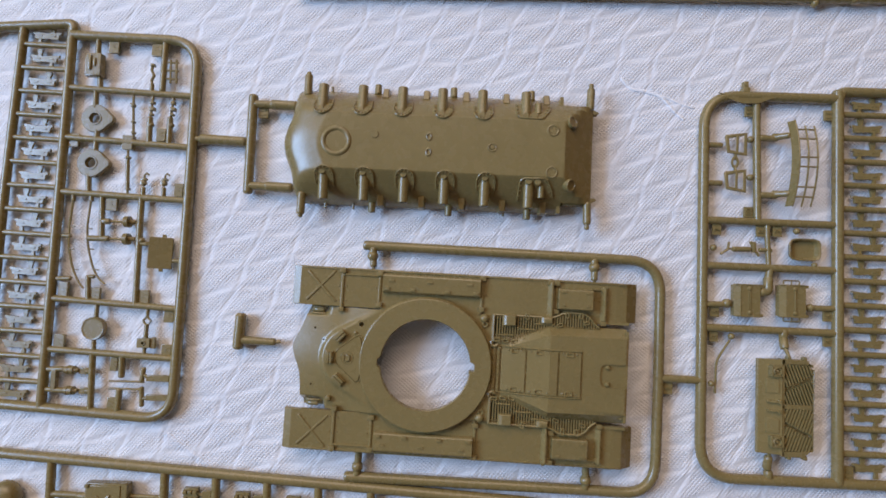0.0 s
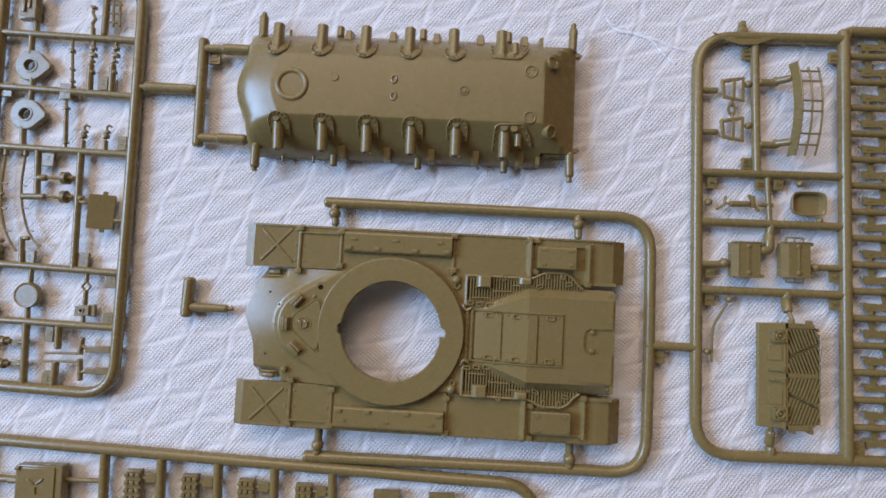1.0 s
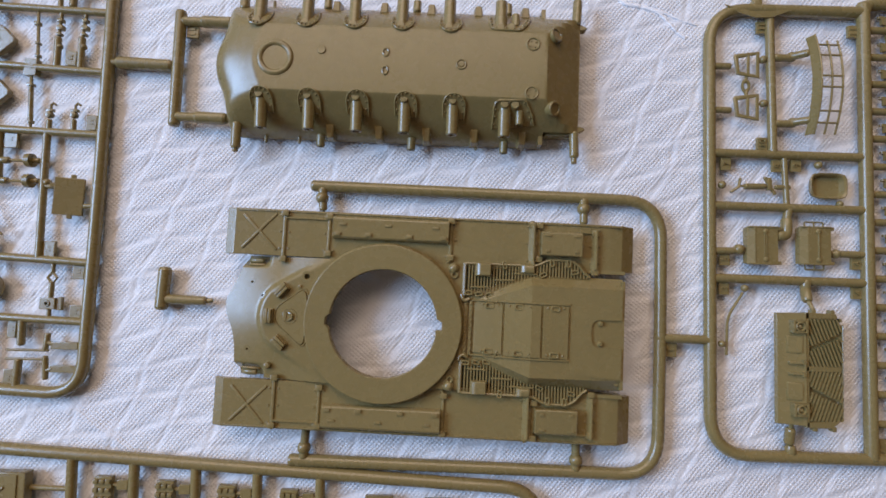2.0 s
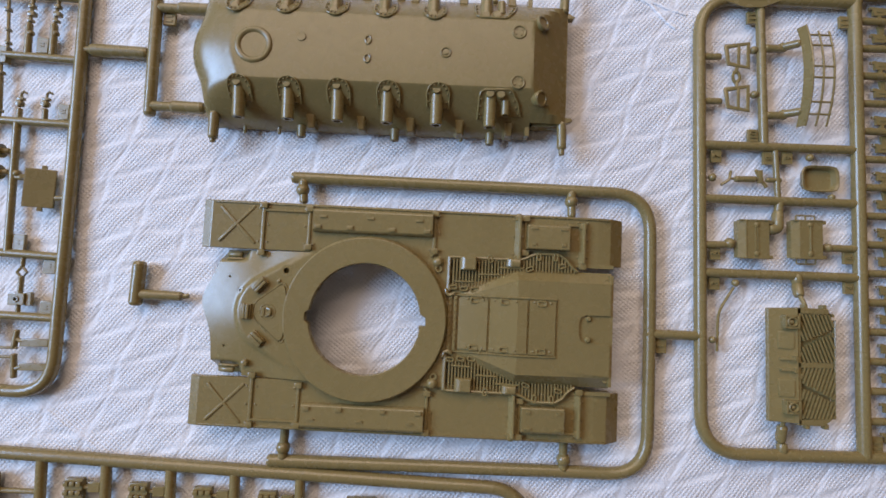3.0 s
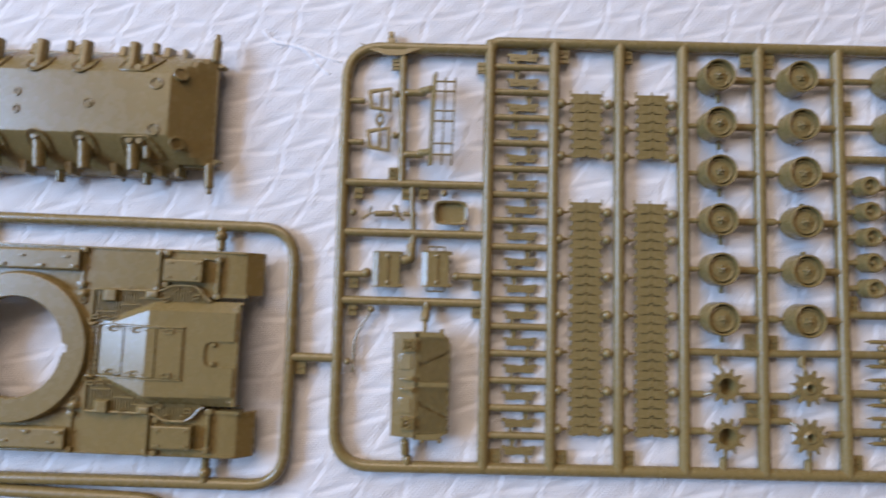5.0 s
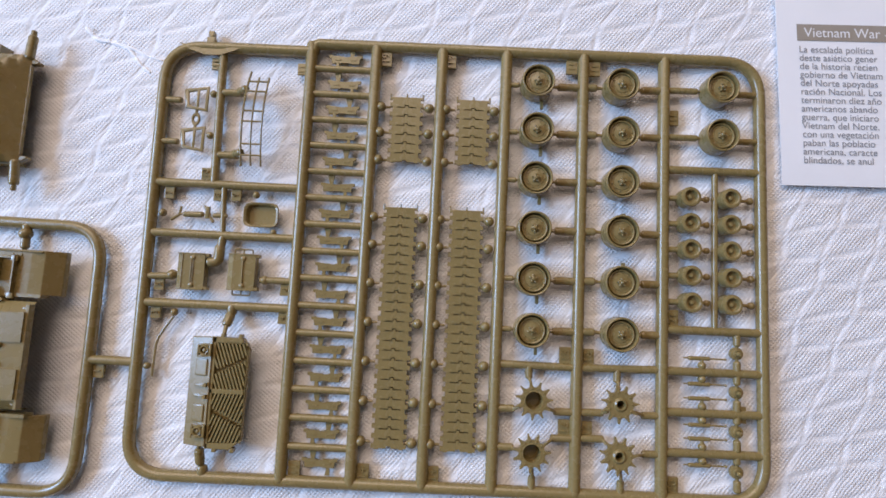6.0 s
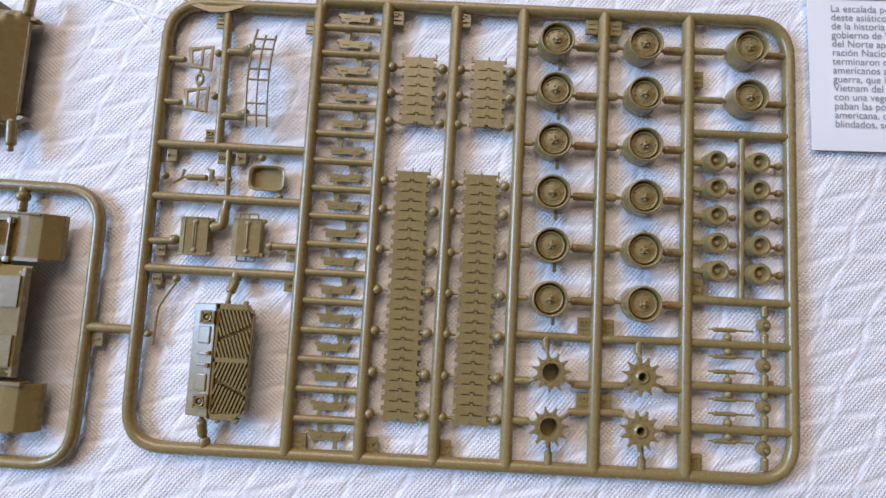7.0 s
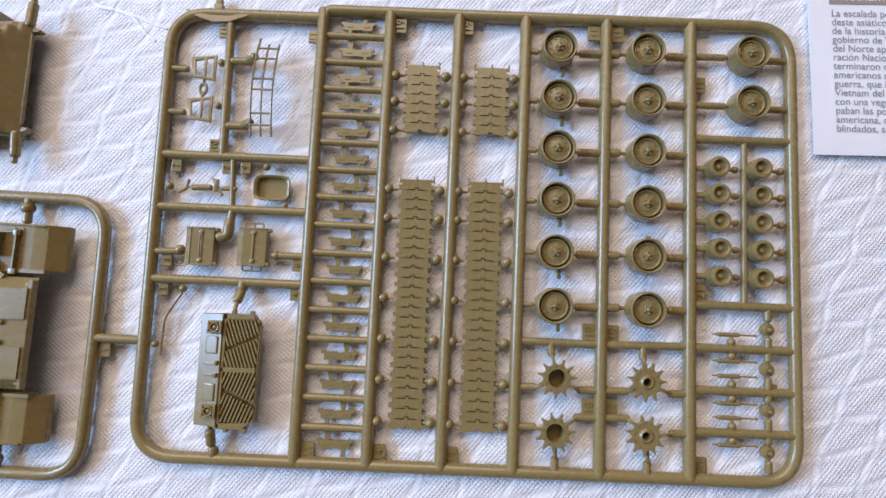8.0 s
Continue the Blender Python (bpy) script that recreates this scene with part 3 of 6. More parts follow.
def prism_along(section, y0, y1):
    """A bar drawn out along y from a section of x, z."""
    bm = bmesh.new()
    near, far = [bm.verts.new((x, y0, z)) for x, z in section], [bm.verts.new((x, y1, z)) for x, z in section]
    bm.faces.new(near)
    bm.faces.new(far[::-1])
    for k in range(len(section)):
        j = (k + 1) % len(section)
        bm.faces.new((near[k], near[j], far[j], far[k]))
    return bm


def engine_grille(parent):
    """The rear grille plate: a pale sloping side with lamps and lids, and two fields of slanting louvres."""
    ob = part("engine_grille", plate([(-41.0, 5.7), (-35.2, 5.7), (-35.2, 30.9), (-40.9, 30.7)], 1.6, 4.3, 0.15), OLIVE, parent, "louvred rear grille plate with two lamps")

    def slope_down(piece):
        for v in piece.data.vertices:
            if v.co.z > 0.0026:
                v.co.z -= 0.31 * max(0.0, -0.0352 - v.co.x)

    slope_down(ob)
    part("body", plate([(-35.2, 5.4), (-29.6, 5.2), (-27.4, 7.4), (-27.0, 28.6), (-28.4, 30.8), (-35.2, 31.0)], 2.0, 2.8, 0.1), OLIVE, ob)
    for outline in ([(-35.2, 5.4), (-34.6, 5.4), (-34.4, 31.0), (-35.2, 31.0)], [(-27.2, 8.0), (-27.0, 7.4), (-26.6, 28.4), (-26.9, 28.2)], [(-35.4, 17.8), (-27.2, 17.8), (-27.2, 18.9), (-35.4, 18.9)], [(-35.4, 5.3), (-29.6, 5.2), (-27.5, 7.0), (-29.0, 6.8), (-35.4, 6.5)], [(-35.4, 29.6), (-27.8, 29.4), (-28.3, 30.8), (-35.4, 31.0)]):
        part("frame", plate(outline, 2.6, 4.0, 0.12), OLIVE, ob)
    for x in (-33.2, -29.0):
        part("lug", cube(x - 0.45, x + 0.45, 30.6, 31.7, 2.4, 3.9, 0.15), OLIVE, ob)
        part("lug", cube(x - 0.45, x + 0.45, 4.5, 5.6, 2.4, 3.9, 0.15), OLIVE, ob)
    for y0, y1, up in ((6.8, 17.9, False), (18.9, 29.8, True)):
        for k in range(16):
            # each louvre leans across its field and is cut off at the frame
            far = -38.6 + 0.86 * k
            slope, mid = (1 if up else -1), (y0 + y1) / 2
            runs = [[]]
            for t in span(0, 1, 45):
                x, y = far + 4.1 * t, (y1 + (y0 - y1) * t) if up else (y0 + (y1 - y0) * t)
                clear = abs(y - mid - 0.47 * slope * (x + 30.9)) > 0.28
                if -34.6 < x < -27.1 and clear:
                    runs[-1].append((x, y))
                elif runs[-1]:
                    runs.append([])
            for ends in runs:
                if len(ends) > 3:
                    (xa, ya), (xb, yb) = ends[0], ends[-1]
                    part("louvre", plate([(xa - 0.21, ya), (xa + 0.21, ya), (xb + 0.21, yb), (xb - 0.21, yb)], 2.6, 4.0), OLIVE, ob)
    for y in (9.3, 27.8):
        lamp_ob = part("tail_lamp", turned([(1.2, 3.0), (1.18, 4.9), (1.0, 5.15), (0.8, 5.1), (0.72, 4.9), (0.7, 3.9), (0, 3.9)], -36.9, y, 20), OLIVE, ob)
        part("lens", turned([(0.5, 3.8), (0.48, 4.7), (0.3, 4.85), (0, 4.9)], -36.9, y, 16), OLIVE, lamp_ob)
        for x0, x1, y0, y1 in ((-38.5, -38.0, -1.45, 1.45), (-35.8, -35.2, -1.45, 1.45), (-38.0, -35.8, 1.0, 1.5), (-38.0, -35.8, -1.5, -1.0)):
            part("bracket", cube(x0, x1, y + y0, y + y1, 3.2, 4.95, 0.15), OLIVE, lamp_ob)
    for y0, y1 in ((11.3, 15.2), (21.8, 25.7)):
        slope_down(part("lid", cube(-39.2, -36.1, y0, y1, 3.2, 4.65, 0.3), OLIVE, ob))
    for y in (17.2, 19.6):
        slope_down(part("hook", cube(-38.9, -36.4, y - 0.25, y + 0.25, 3.6, 5.0, 0.1), OLIVE, ob))
    part("tow_block", cube(-36.4, -35.7, 16.6, 17.6, 3.6, 4.9, 0.1), OLIVE, ob)
    part("tow_block", cube(-36.4, -35.7, 19.3, 20.3, 3.6, 4.9, 0.1), OLIVE, ob)
    ob.matrix_basis = pose(-0.0003, -0.0009, 0.0011, 0, 0, 0)
    return ob


engine_grille(wheels)
for pts, r in ((((-33.1, 37.2, 1.6), (-33.1, 35.8, 1.6)), 1.2), (((-33.3, 35.0, 1.9), (-33.6, 33.0, 2.9)), 1.15), (((-33.6, 33.2, 2.9), (-33.4, 30.8, 4.4)), 0.5),
               (((-37.0, -2.2, 1.6), (-37.1, -1.0, 1.6)), 1.2), (((-37.6, 0.4, 1.9), (-37.7, 3.2, 2.7)), 1.1), (((-37.2, -0.8, 1.6), (-37.6, 0.6, 1.9)), 0.7), (((-37.7, 3.0, 2.7), (-37.7, 5.2, 3.2)), 0.5)):
    part("gate", bar(pts, r, 12), OLIVE, wheels)


def basket(parent):
    """The stowage rack: thin crossing rods in an arch, with a solid strip along one side."""
    ys = span(95.4, 71.6, 15)
    crest = lambda y: Vector((-32.4 + 0.03 * (y - 83.5), y, 7.1 - 1.9 * ((y - 83.3) / 10.5) ** 2))
    path = [crest(y) for y in ys]
    ob = part("stowage_rack", bar(path, 0.27, 8), OLIVE, parent, "arched stowage rack of thin crossing rods")
    side = bmesh.new()
    for dx in (0.0, -0.3):
        sheet(side, range(len(path)), (0, 1), lambda k, m: path[k] + Vector((dx - 0.7 * m, 0, -1.7 * m)))
    for k in (0, len(path) - 1):
        side.faces.new([side.verts.new(path[k] + Vector(d)) for d in ((0, 0, 0), (-0.7, 0, -1.7), (-1.0, 0, -1.7), (-0.3, 0, 0))])
    bmesh.ops.remove_doubles(side, verts=side.verts, dist=0.001)
    part("rack_side", side, OLIVE, ob)
    for dx in (2.4, 4.85):
        part("rod", bar([p + Vector((dx, 0, 0)) for p in path[1:]], 0.24, 8), OLIVE, ob)
    for y in (92.6, 89.8, 84.6, 82.0, 76.6, 74.0):
        part("rod", bar([crest(y) - Vector((0.1, 0, 0)), crest(y) + Vector((5.0, 0, 0))], 0.25, 8), OLIVE, ob)
    return ob


basket(wheels)
for y in (91.0, 74.8):
    stub(wheels, -39.6, y, -36.0, y, 0.95, 1.6)
    knob(wheels, -35.6, y + 0.3, 1.25)
    part("gate", bar([(-35.5, y + 0.3, 2.0), (-33.4, y + 0.3, 3.9)], 0.95, 10), OLIVE, wheels)


def guard(parent, x, y):
    """A small lamp guard of bent wire, lying flat."""
    ob = part("lamp_guard", bar([(-3.1, 2.0, 1.3), (2.2, 2.9, 1.3), (2.1, -2.9, 1.3), (-2.6, -2.1, 1.3), (-3.1, 2.0, 1.3)], 0.62, 8, "round", 0.5), OLIVE, parent, "small wire lamp guard")
    part("rod", bar([(-0.1, 2.4, 1.35), (-0.2, -2.4, 1.35)], 0.4, 8, "round", 0.6), OLIVE, ob)
    ob.matrix_basis = pose(x * MM, y * MM, 0, 0, 0, 0)
    return ob


one = guard(wheels, -46.0, 89.0)
one.matrix_basis = pose(-0.0460, 0.0890, 0.0005)
again(one, -46.2, 78.6, 0.5, 0)
part("eyelet", tube(tube(ring_torus(bmesh.new(), -46.5, 83.9, 1.3, 1.0, 0.42, 18, 6, 0.8, 1.3), [(-46.5, 85.1, 1.3), (-46.3, 86.8, 1.6)], 0.4, 8), [(-46.5, 82.7, 1.3), (-46.5, 80.9, 1.6)], 0.4, 8), OLIVE, wheels)
for y in (88.6, 77.8):
    stub(wheels, -54.4, y, -50.6, y, 0.82, 1.5)
    knob(wheels, -42.4, y + 1.9, 0.95)
# seat pan
seat = part("seat_pan", turned([(0, 0.5), (3.2, 0.5), (3.6, 0.8), (3.9, 1.9), (4.3, 2.4), (4.1, 2.55), (3.6, 2.3), (3.2, 1.1), (0, 1.0)], seg=24), OLIVE, wheels, "rounded rectangular seat pan")
for v in seat.data.vertices:
    r = math.hypot(v.co.x, v.co.y)
    if r > 0:
        c, s = v.co.x / r, v.co.y / r
        k = r / (abs(c) ** 5 + abs(s) ** 5) ** 0.2
        v.co.x, v.co.y = c * k * 1.02, s * k * 0.72
seat.matrix_basis = pose(-0.0277, 0.0599, 0, 0, 0, 0)
knob(wheels, -29.5, 65.0, 0.9)
knob(wheels, -24.6, 55.8, 0.8)
# small linkage
bm = bar([(-46.8, 59.4, 1.5), (-42.6, 59.5, 1.5)], 0.75, 12)
tube(bm, [(-50.2, 58.0, 1.4), (-48.4, 59.2, 1.4), (-48.0, 61.2, 1.4)], 0.36, 8)
tube(bm, [(-42.2, 61.6, 1.5), (-41.2, 59.6, 1.5), (-39.8, 57.8, 1.4)], 0.4, 8)
tube(bm, [(-48.2, 59.5, 1.4), (-40.6, 59.6, 1.4)], 0.3, 8)
block(bm, -41.8, -40.8, 58.6, 61.6, 0.9, 2.0, 0.15)
part("linkage", bm, OLIVE, wheels, "small bent control linkage")
knob(wheels, -52.4, 59.6, 0.95)
stub(wheels, -36.6, 59.4, -39.6, 59.4, 0.6, 1.5)


def jerry_box(parent, x, y, bars):
    """A stowage bin with one sloping side, end flanges, and a rib or a groove down its lid."""
    body = prism_along([(-3.6, 0.8), (-3.55, 2.3), (-2.1, 3.15), (3.3, 3.0), (3.35, 0.8)], -4.25, 4.25)
    bmesh.ops.recalc_face_normals(body, faces=body.faces)
    ob = part("stowage_bin", body, OLIVE, parent, "", 12)
    for s in (1, -1):
        part("end_flange", cube(-3.3, 3.3, *sorted((4.15 * s, 4.5 * s)), 1.6, 3.25, 0.1), OLIVE, ob)
        part("end_flange", cube(3.0, 4.2, *sorted((3.6 * s, 4.45 * s)), 1.4, 2.9, 0.15), OLIVE, ob)
        part("boss", turned([(0.6, 3.0), (0.58, 3.3), (0.35, 3.45), (0, 3.45)], 0.35, 3.3 * s, 14), OLIVE, ob)
    if bars:
        part("rib", cube(0.2, 0.5, -3.6, 3.8, 3.0, 3.4, 0.08), OLIVE, ob)
    else:
        part("rib", bar([(-2.1, -4.2, 3.15), (-2.1, 4.2, 3.15)], 0.16, 8), OLIVE, ob)
        for d in (0.12, 0.6):
            part("groove_edge", cube(d - 0.09, d + 0.09, -2.7, 2.9, 3.0, 3.3, 0.05), OLIVE, ob)
    if bars:
        for s in (1, -1):
            part("handle", bar(rounded([(-2.2, 4.4 * s, 2.0), (-2.2, 5.6 * s, 2.0), (2.2, 5.6 * s, 2.0), (2.2, 4.4 * s, 2.0)], 0.4, 3), 0.2, 6), OLIVE, ob)
            part("handle_post", bar([(0, 4.4 * s, 2.0), (0, 5.5 * s, 2.0)], 0.2, 6), OLIVE, ob)
    ob.matrix_basis = pose(x * MM, y * MM, 0, 0, 0, 0)
    return ob


jerry_box(wheels, -43.5, 45.3, False)
jerry_box(wheels, -31.2, 45.6, True)
stub(wheels, -54.4, 43.8, -48.6, 44.0, 0.85, 1.6)
knob(wheels, -48.6, 44.3, 1.3)
part("gate", bar([(-36.9, 54.0, 1.6), (-37.3, 51.2, 1.6)], 1.0, 10), OLIVE, wheels)
part("gate", bar(rounded([(-37.4, 51.4, 1.7), (-37.5, 47.9, 1.8), (-39.4, 47.7, 2.0)], 1.0, 4), 1.25, 12), OLIVE, wheels)
stub(wheels, -18.4, 43.9, -26.6, 43.9, 0.85, 1.6)
knob(wheels, -25.8, 43.9, 1.15)
part("bent_rod", bar(rounded([(-51.4, 19.6, 1.2), (-51.1, 28.4, 1.2), (-47.5, 34.1, 1.2)], 2, 4), 0.33, 8), OLIVE, wheels, "thin bent rod")
knob(wheels, -47.2, 35.2, 0.9)
knob(wheels, -52.6, 22.1, 0.85)
part("flash", plate([(-52.0, 103.4), (-49.0, 101.6), (-45, 100.4), (-41, 100.5), (-36, 102.4), (-33.5, 103.8), (-36.5, 102.9), (-41, 102.0), (-46, 102.0)], 2.4, 2.75), OLIVE, wheels, "thin curl of moulding flash")
stack = part("pour_stub", cube(-45.0, -43.0, 103.0, 105.2, 0.6, 2.6, 0.3), OLIVE, wheels)
part("cap", cube(-44.8, -43.3, 105.0, 107.0, 0.8, 2.4, 0.35), OLIVE, stack)


# ---- the upper hull on its runner ----
upper = thing("upper_hull", -130.8, 26.5, "olive plastic tank upper hull with open turret ring on its runner", "model part", -1.8)


def eased(table, v):
    """A smooth line through a few pairs."""
    k = next((n for n in range(1, len(table)) if table[n][0] >= v), len(table) - 1)
    (x0, y0), (x1, y1) = table[k - 1], table[k]
    xa, ya = table[max(0, k - 2)]
    xb, yb = table[min(len(table) - 1, k + 1)]
    m0, m1, h = (y1 - ya) / (x1 - xa), (yb - y0) / (xb - x0), x1 - x0
    t = min(1.0, max(0.0, (v - x0) / h))
    return (2 * t**3 - 3 * t**2 + 1) * y0 + (t**3 - 2 * t**2 + t) * h * m0 + (3 * t**2 - 2 * t**3) * y1 + (t**3 - t**2) * h * m1


NOSE = ((-13.8, -33.3), (-9.4, -33.7), (-6.7, -33.8), (-3.5, -34.4), (-0.4, -35.7), (2.0, -36.4), (4.0, -36.1), (6.9, -34.7), (11.0, -33.2), (13.8, -33.0))


def nose(y):
    """The front edge of the cast nose, bulging in the middle."""
    return eased(NOSE, y)


def platform_gap(x, y):
    """Distance outside the raised platform, a wedge round the driver's hatch that widens to the turret ring."""
    u, v, length, small, large = x + 19.5, abs(y - 0.4 * min(1.0, max(0.0, -x / 19.5))), 19.5, 7.8, 17.5
    b = (small - large) / length
    a = math.sqrt(1 - b * b)
    k = -b * v + a * u
    if k < 0:
        return math.hypot(u, v) - small
    if k > a * length:
        return math.hypot(u - length, v) - large
    return a * v + b * u - small


def hull_top(x, y):
    """Height of the cast front: a glacis that curves down from the raised platform."""
    if x >= -6:
        return 8.0
    d = max(0.0, platform_gap(x, y))
    t = min(1.0, d / 1.5)
    k = min(1.0, max(0.0, (-x - 13.0) / 11.0))
    z = 8.2 - 0.75 * k * k * (3 - 2 * k) * t * t * (3 - 2 * t) - 0.19 * d - 0.002 * d * d
    edge = max(0.0, abs(y - 0.3) - 10.9)
    if x < -26.5:
        z -= 1.9 * edge * min(1.0, (-26.5 - x) / 2)
    return max(1.6, z)


DRILLED = ((-30.4, 7.7, 0.26), (-27.7, 4.8, 0.26), (-30.6, -7.4, 0.26), (-17.6, 9.5, 0.62))


def surface_height(x, y):
    return min(8.2, hull_top(x, y))


bm = bmesh.new()
def body(u, v):
    x = nose(v) + (54.0 - nose(v)) * u
    if math.hypot(x, v) < 13.6 or any(math.hypot(x - hx, v - hy) < r + 0.2 for hx, hy, r in DRILLED):
        return None
    if x > 17.6:
        return (x, v, 5.0) if x < 46 else None
    return (x, v, surface_height(x, v))


sheet(bm, span(0, 1, 230), span(-13.7, 13.7, 84), body)
lip = [(nose(y), y) for y in span(-13.7, 13.7, 54)]
low, high = [bm.verts.new((x + 0.5, y, max(1.2, surface_height(x, y) - 1.3))) for x, y in lip], [bm.verts.new((x, y, surface_height(x, y))) for x, y in lip]
for k in range(len(lip) - 1):
    bm.faces.new((low[k], low[k + 1], high[k + 1], high[k]))
for y in (-13.7, 13.7):
    block(bm, -13.0, 53.5, y - 0.4, y + 0.4, 4.4, 7.3, 0)
part("body", bm, OLIVE, upper, "cast front and hull sides", 50)
for x, y, r in DRILLED:
    tilt_x = math.degrees(math.atan(surface_height(x + 1, y) - surface_height(x - 1, y)) / 2)
    tilt_y = math.degrees(math.atan(surface_height(x, y + 1) - surface_height(x, y - 1)) / 2)
    ob = part("drilled_hole", turned([(r + 0.64, -0.2), (r + 0.62, 0.0), (r + 0.03, 0.0), (r, -0.04), (r, -1.6), (0, -1.6)], seg=20), OLIVE, upper)
    ob.matrix_basis = pose(x * MM, y * MM, (surface_height(x, y) + 0.02) * MM, tilt_y, -tilt_x, 0)


def turret_ring():
    bm, seg, rings = bmesh.new(), 96, []
    for j in range(seg):
        a = 2 * math.pi * j / seg
        inner = 11.9
        if min(j, seg - j) <= 1:
            inner = 13.0
        elif abs(j - seg // 2) <= 1:
            inner = 12.7
        prof = ((inner, 7.5), (inner, 9.35), (inner + 0.15, 9.5), (17.2, 9.5), (17.38, 9.4), (17.45, 9.1), (17.5, 8.55), (17.68, 8.3), (17.85, 7.9))
        rings.append([bm.verts.new((r * math.cos(a), r * math.sin(a), z)) for r, z in prof])
    for j in range(seg):
        a, b = rings[j], rings[(j + 1) % seg]
        for k in range(len(a) - 1):
            bm.faces.new((a[k], b[k], b[k + 1], a[k + 1]))
    return bm


part("turret_ring", turret_ring(), OLIVE, upper, "flat open turret ring", 16)


def long_box(x0, x1, section, s):
    """A box drawn out along x from a section of y, z on one side of the hull."""
    bm = bmesh.new()
    ends = [[bm.verts.new((x, y * s, z)) for y, z in section] for x in (x0, x1)]
    for k in range(len(section)):
        j = (k + 1) % len(section)
        bm.faces.new((ends[0][k], ends[0][j], ends[1][j], ends[1][k]))
    bm.faces.new(ends[0])
    bm.faces.new(ends[1][::-1])
    bmesh.ops.bevel(bm, geom=list(bm.edges), offset=0.1, segments=1, affect="EDGES")
    return bm


def fender(s):
    """A fender with its sloping ends, cross-braced front, ribs, bins and tie bars. s: 1 or -1, the side."""
    a, b = (13.9, 24.4) if s > 0 else (-24.4, -13.9)
    bm, prof = bmesh.new(), ((-37.2, 6.15), (-35.1, 7.0), (-24.0, 7.05), (0, 7.0), (50.0, 7.0), (52.9, 6.6), (56.2, 4.2))
    rows = []
    for x, z in prof:
        rows.append([bm.verts.new(p) for p in ((x, a, z), (x, b, z), (x, b, max(2.6, z - 1.6)), (x, a, max(2.6, z - 1.6)))])
    for p, q in zip(rows, rows[1:]):
        for k in range(4):
            bm.faces.new((p[k], p[(k + 1) % 4], q[(k + 1) % 4], q[k]))
    bm.faces.new(rows[0])
    bm.faces.new(rows[-1][::-1])
    bmesh.ops.bevel(bm, geom=[e for e in bm.edges], offset=0.1, segments=1, affect="EDGES")
    ob = part("fender", bm, OLIVE, upper, "", 10)
    mid, out = 19.1 * s, 24.2 * s
    part("brace", bar([(-33.0, mid - 3.6 * s, 7.15), (-25.8, mid + 4.2 * s, 7.1)], 0.34, 8, "round", 0.55), OLIVE, ob)
    part("brace", bar([(-33.0, mid + 3.8 * s, 7.15), (-25.4, mid - 3.8 * s, 7.1)], 0.34, 8, "round", 0.55), OLIVE, ob)
    for x, y0, y1, r in ((-23.6, 12.9, 24.3, 0.42), (-13.5, 14.6, 24.0, 0.34), (14.1, 15.0, 24.2, 0.36), (32.4, 14.4, 24.2, 0.62), (34.0, 15.6, 24.2, 0.3), (46.6, 13.2, 22.9, 0.4)):
        part("rib", bar([(x, y0 * s, 7.2), (x, y1 * s, 7.2)], r, 8, "round", 0.75), OLIVE, ob)
        for e in (y0 + 0.3, y1 - 0.7):
            part("bracket", cube(x - 0.8, x + 0.8, e * s - 0.65, e * s + 0.65, 6.9, 7.9, 0.22), OLIVE, ob)
        for k in range(5):
            y = (15.6 + 1.9 * k) * s
            for d in (-1.0, 1.0):
                if k in (0, 2, 4):
                    part("rivet", turned([(0.26, 6.95), (0.25, 7.18), (0, 7.3)], x + d, y, 6), OLIVE, ob)
    # upright flanges before and behind the tool box, sloping to the front
    for x, y0, y1, h in ((32.7, 14.6, 23.6, 8.5), (46.8, 14.2, 23.0, 8.2)):
        bm = prism_along([(x - 1.1, 6.9), (x - 0.2, h), (x + 0.12, h), (x + 0.15, 6.9)], *sorted((y0 * s, y1 * s)))
        bmesh.ops.recalc_face_normals(bm, faces=bm.faces)
        part("flange", bm, OLIVE, ob, "", 10)
    part("tie_bar", bar([(-23.4, 22.6 * s, 7.25), (-13.6, 22.6 * s, 7.25)], 0.28, 6), OLIVE, ob)
    part("tie_bar", bar([(43.2, 22.4 * s, 7.3), (46.8, 22.4 * s, 7.3)], 0.3, 6), OLIVE, ob)
    part("edge_lip", cube(-34.4, 52.6, min(out, out - 0.35 * s), max(out, out - 0.35 * s), 6.8, 7.3, 0.1), OLIVE, ob)
    bin_ob = part("stowage_bin", long_box(-12.5, 13.6, ((18.3, 7.0), (18.4, 8.1), (18.8, 8.6), (22.9, 8.75), (23.4, 8.4), (23.5, 7.0)), s), OLIVE, ob)
    for x in (-10.2, 0.0, 10.6):
        part("hinge", cube(x - 0.75, x + 0.75, 21.6 * s - 0.25, 21.6 * s + 0.25, 8.6, 9.0, 0.1), OLIVE, bin_ob)
    for x in (-11.3, -4.4, 4.8, 12.4):
        part("catch", cube(x - 0.7, x + 0.7, 19.4 * s - 0.4, 19.4 * s + 0.4, 8.3, 9.0, 0.15), OLIVE, bin_ob)
    tool = part("tool_box", long_box(34.2, 43.3, ((16.75, 7.0), (16.75, 9.3), (16.95, 9.5), (21.8, 9.35), (22.1, 9.1), (22.2, 7.0)), s), OLIVE, ob)
    for x in (35.6, 42.0):
        part("catch", cube(x - 0.75, x + 0.75, 21.2 * s - 0.22, 21.2 * s + 0.22, 9.2, 9.6, 0.08), OLIVE, tool)
        part("catch", cube(x - 0.45, x + 0.45, 17.8 * s - 0.3, 17.8 * s + 0.3, 9.3, 9.7, 0.08), OLIVE, tool)
    return ob


fender(1)
fender(-1)


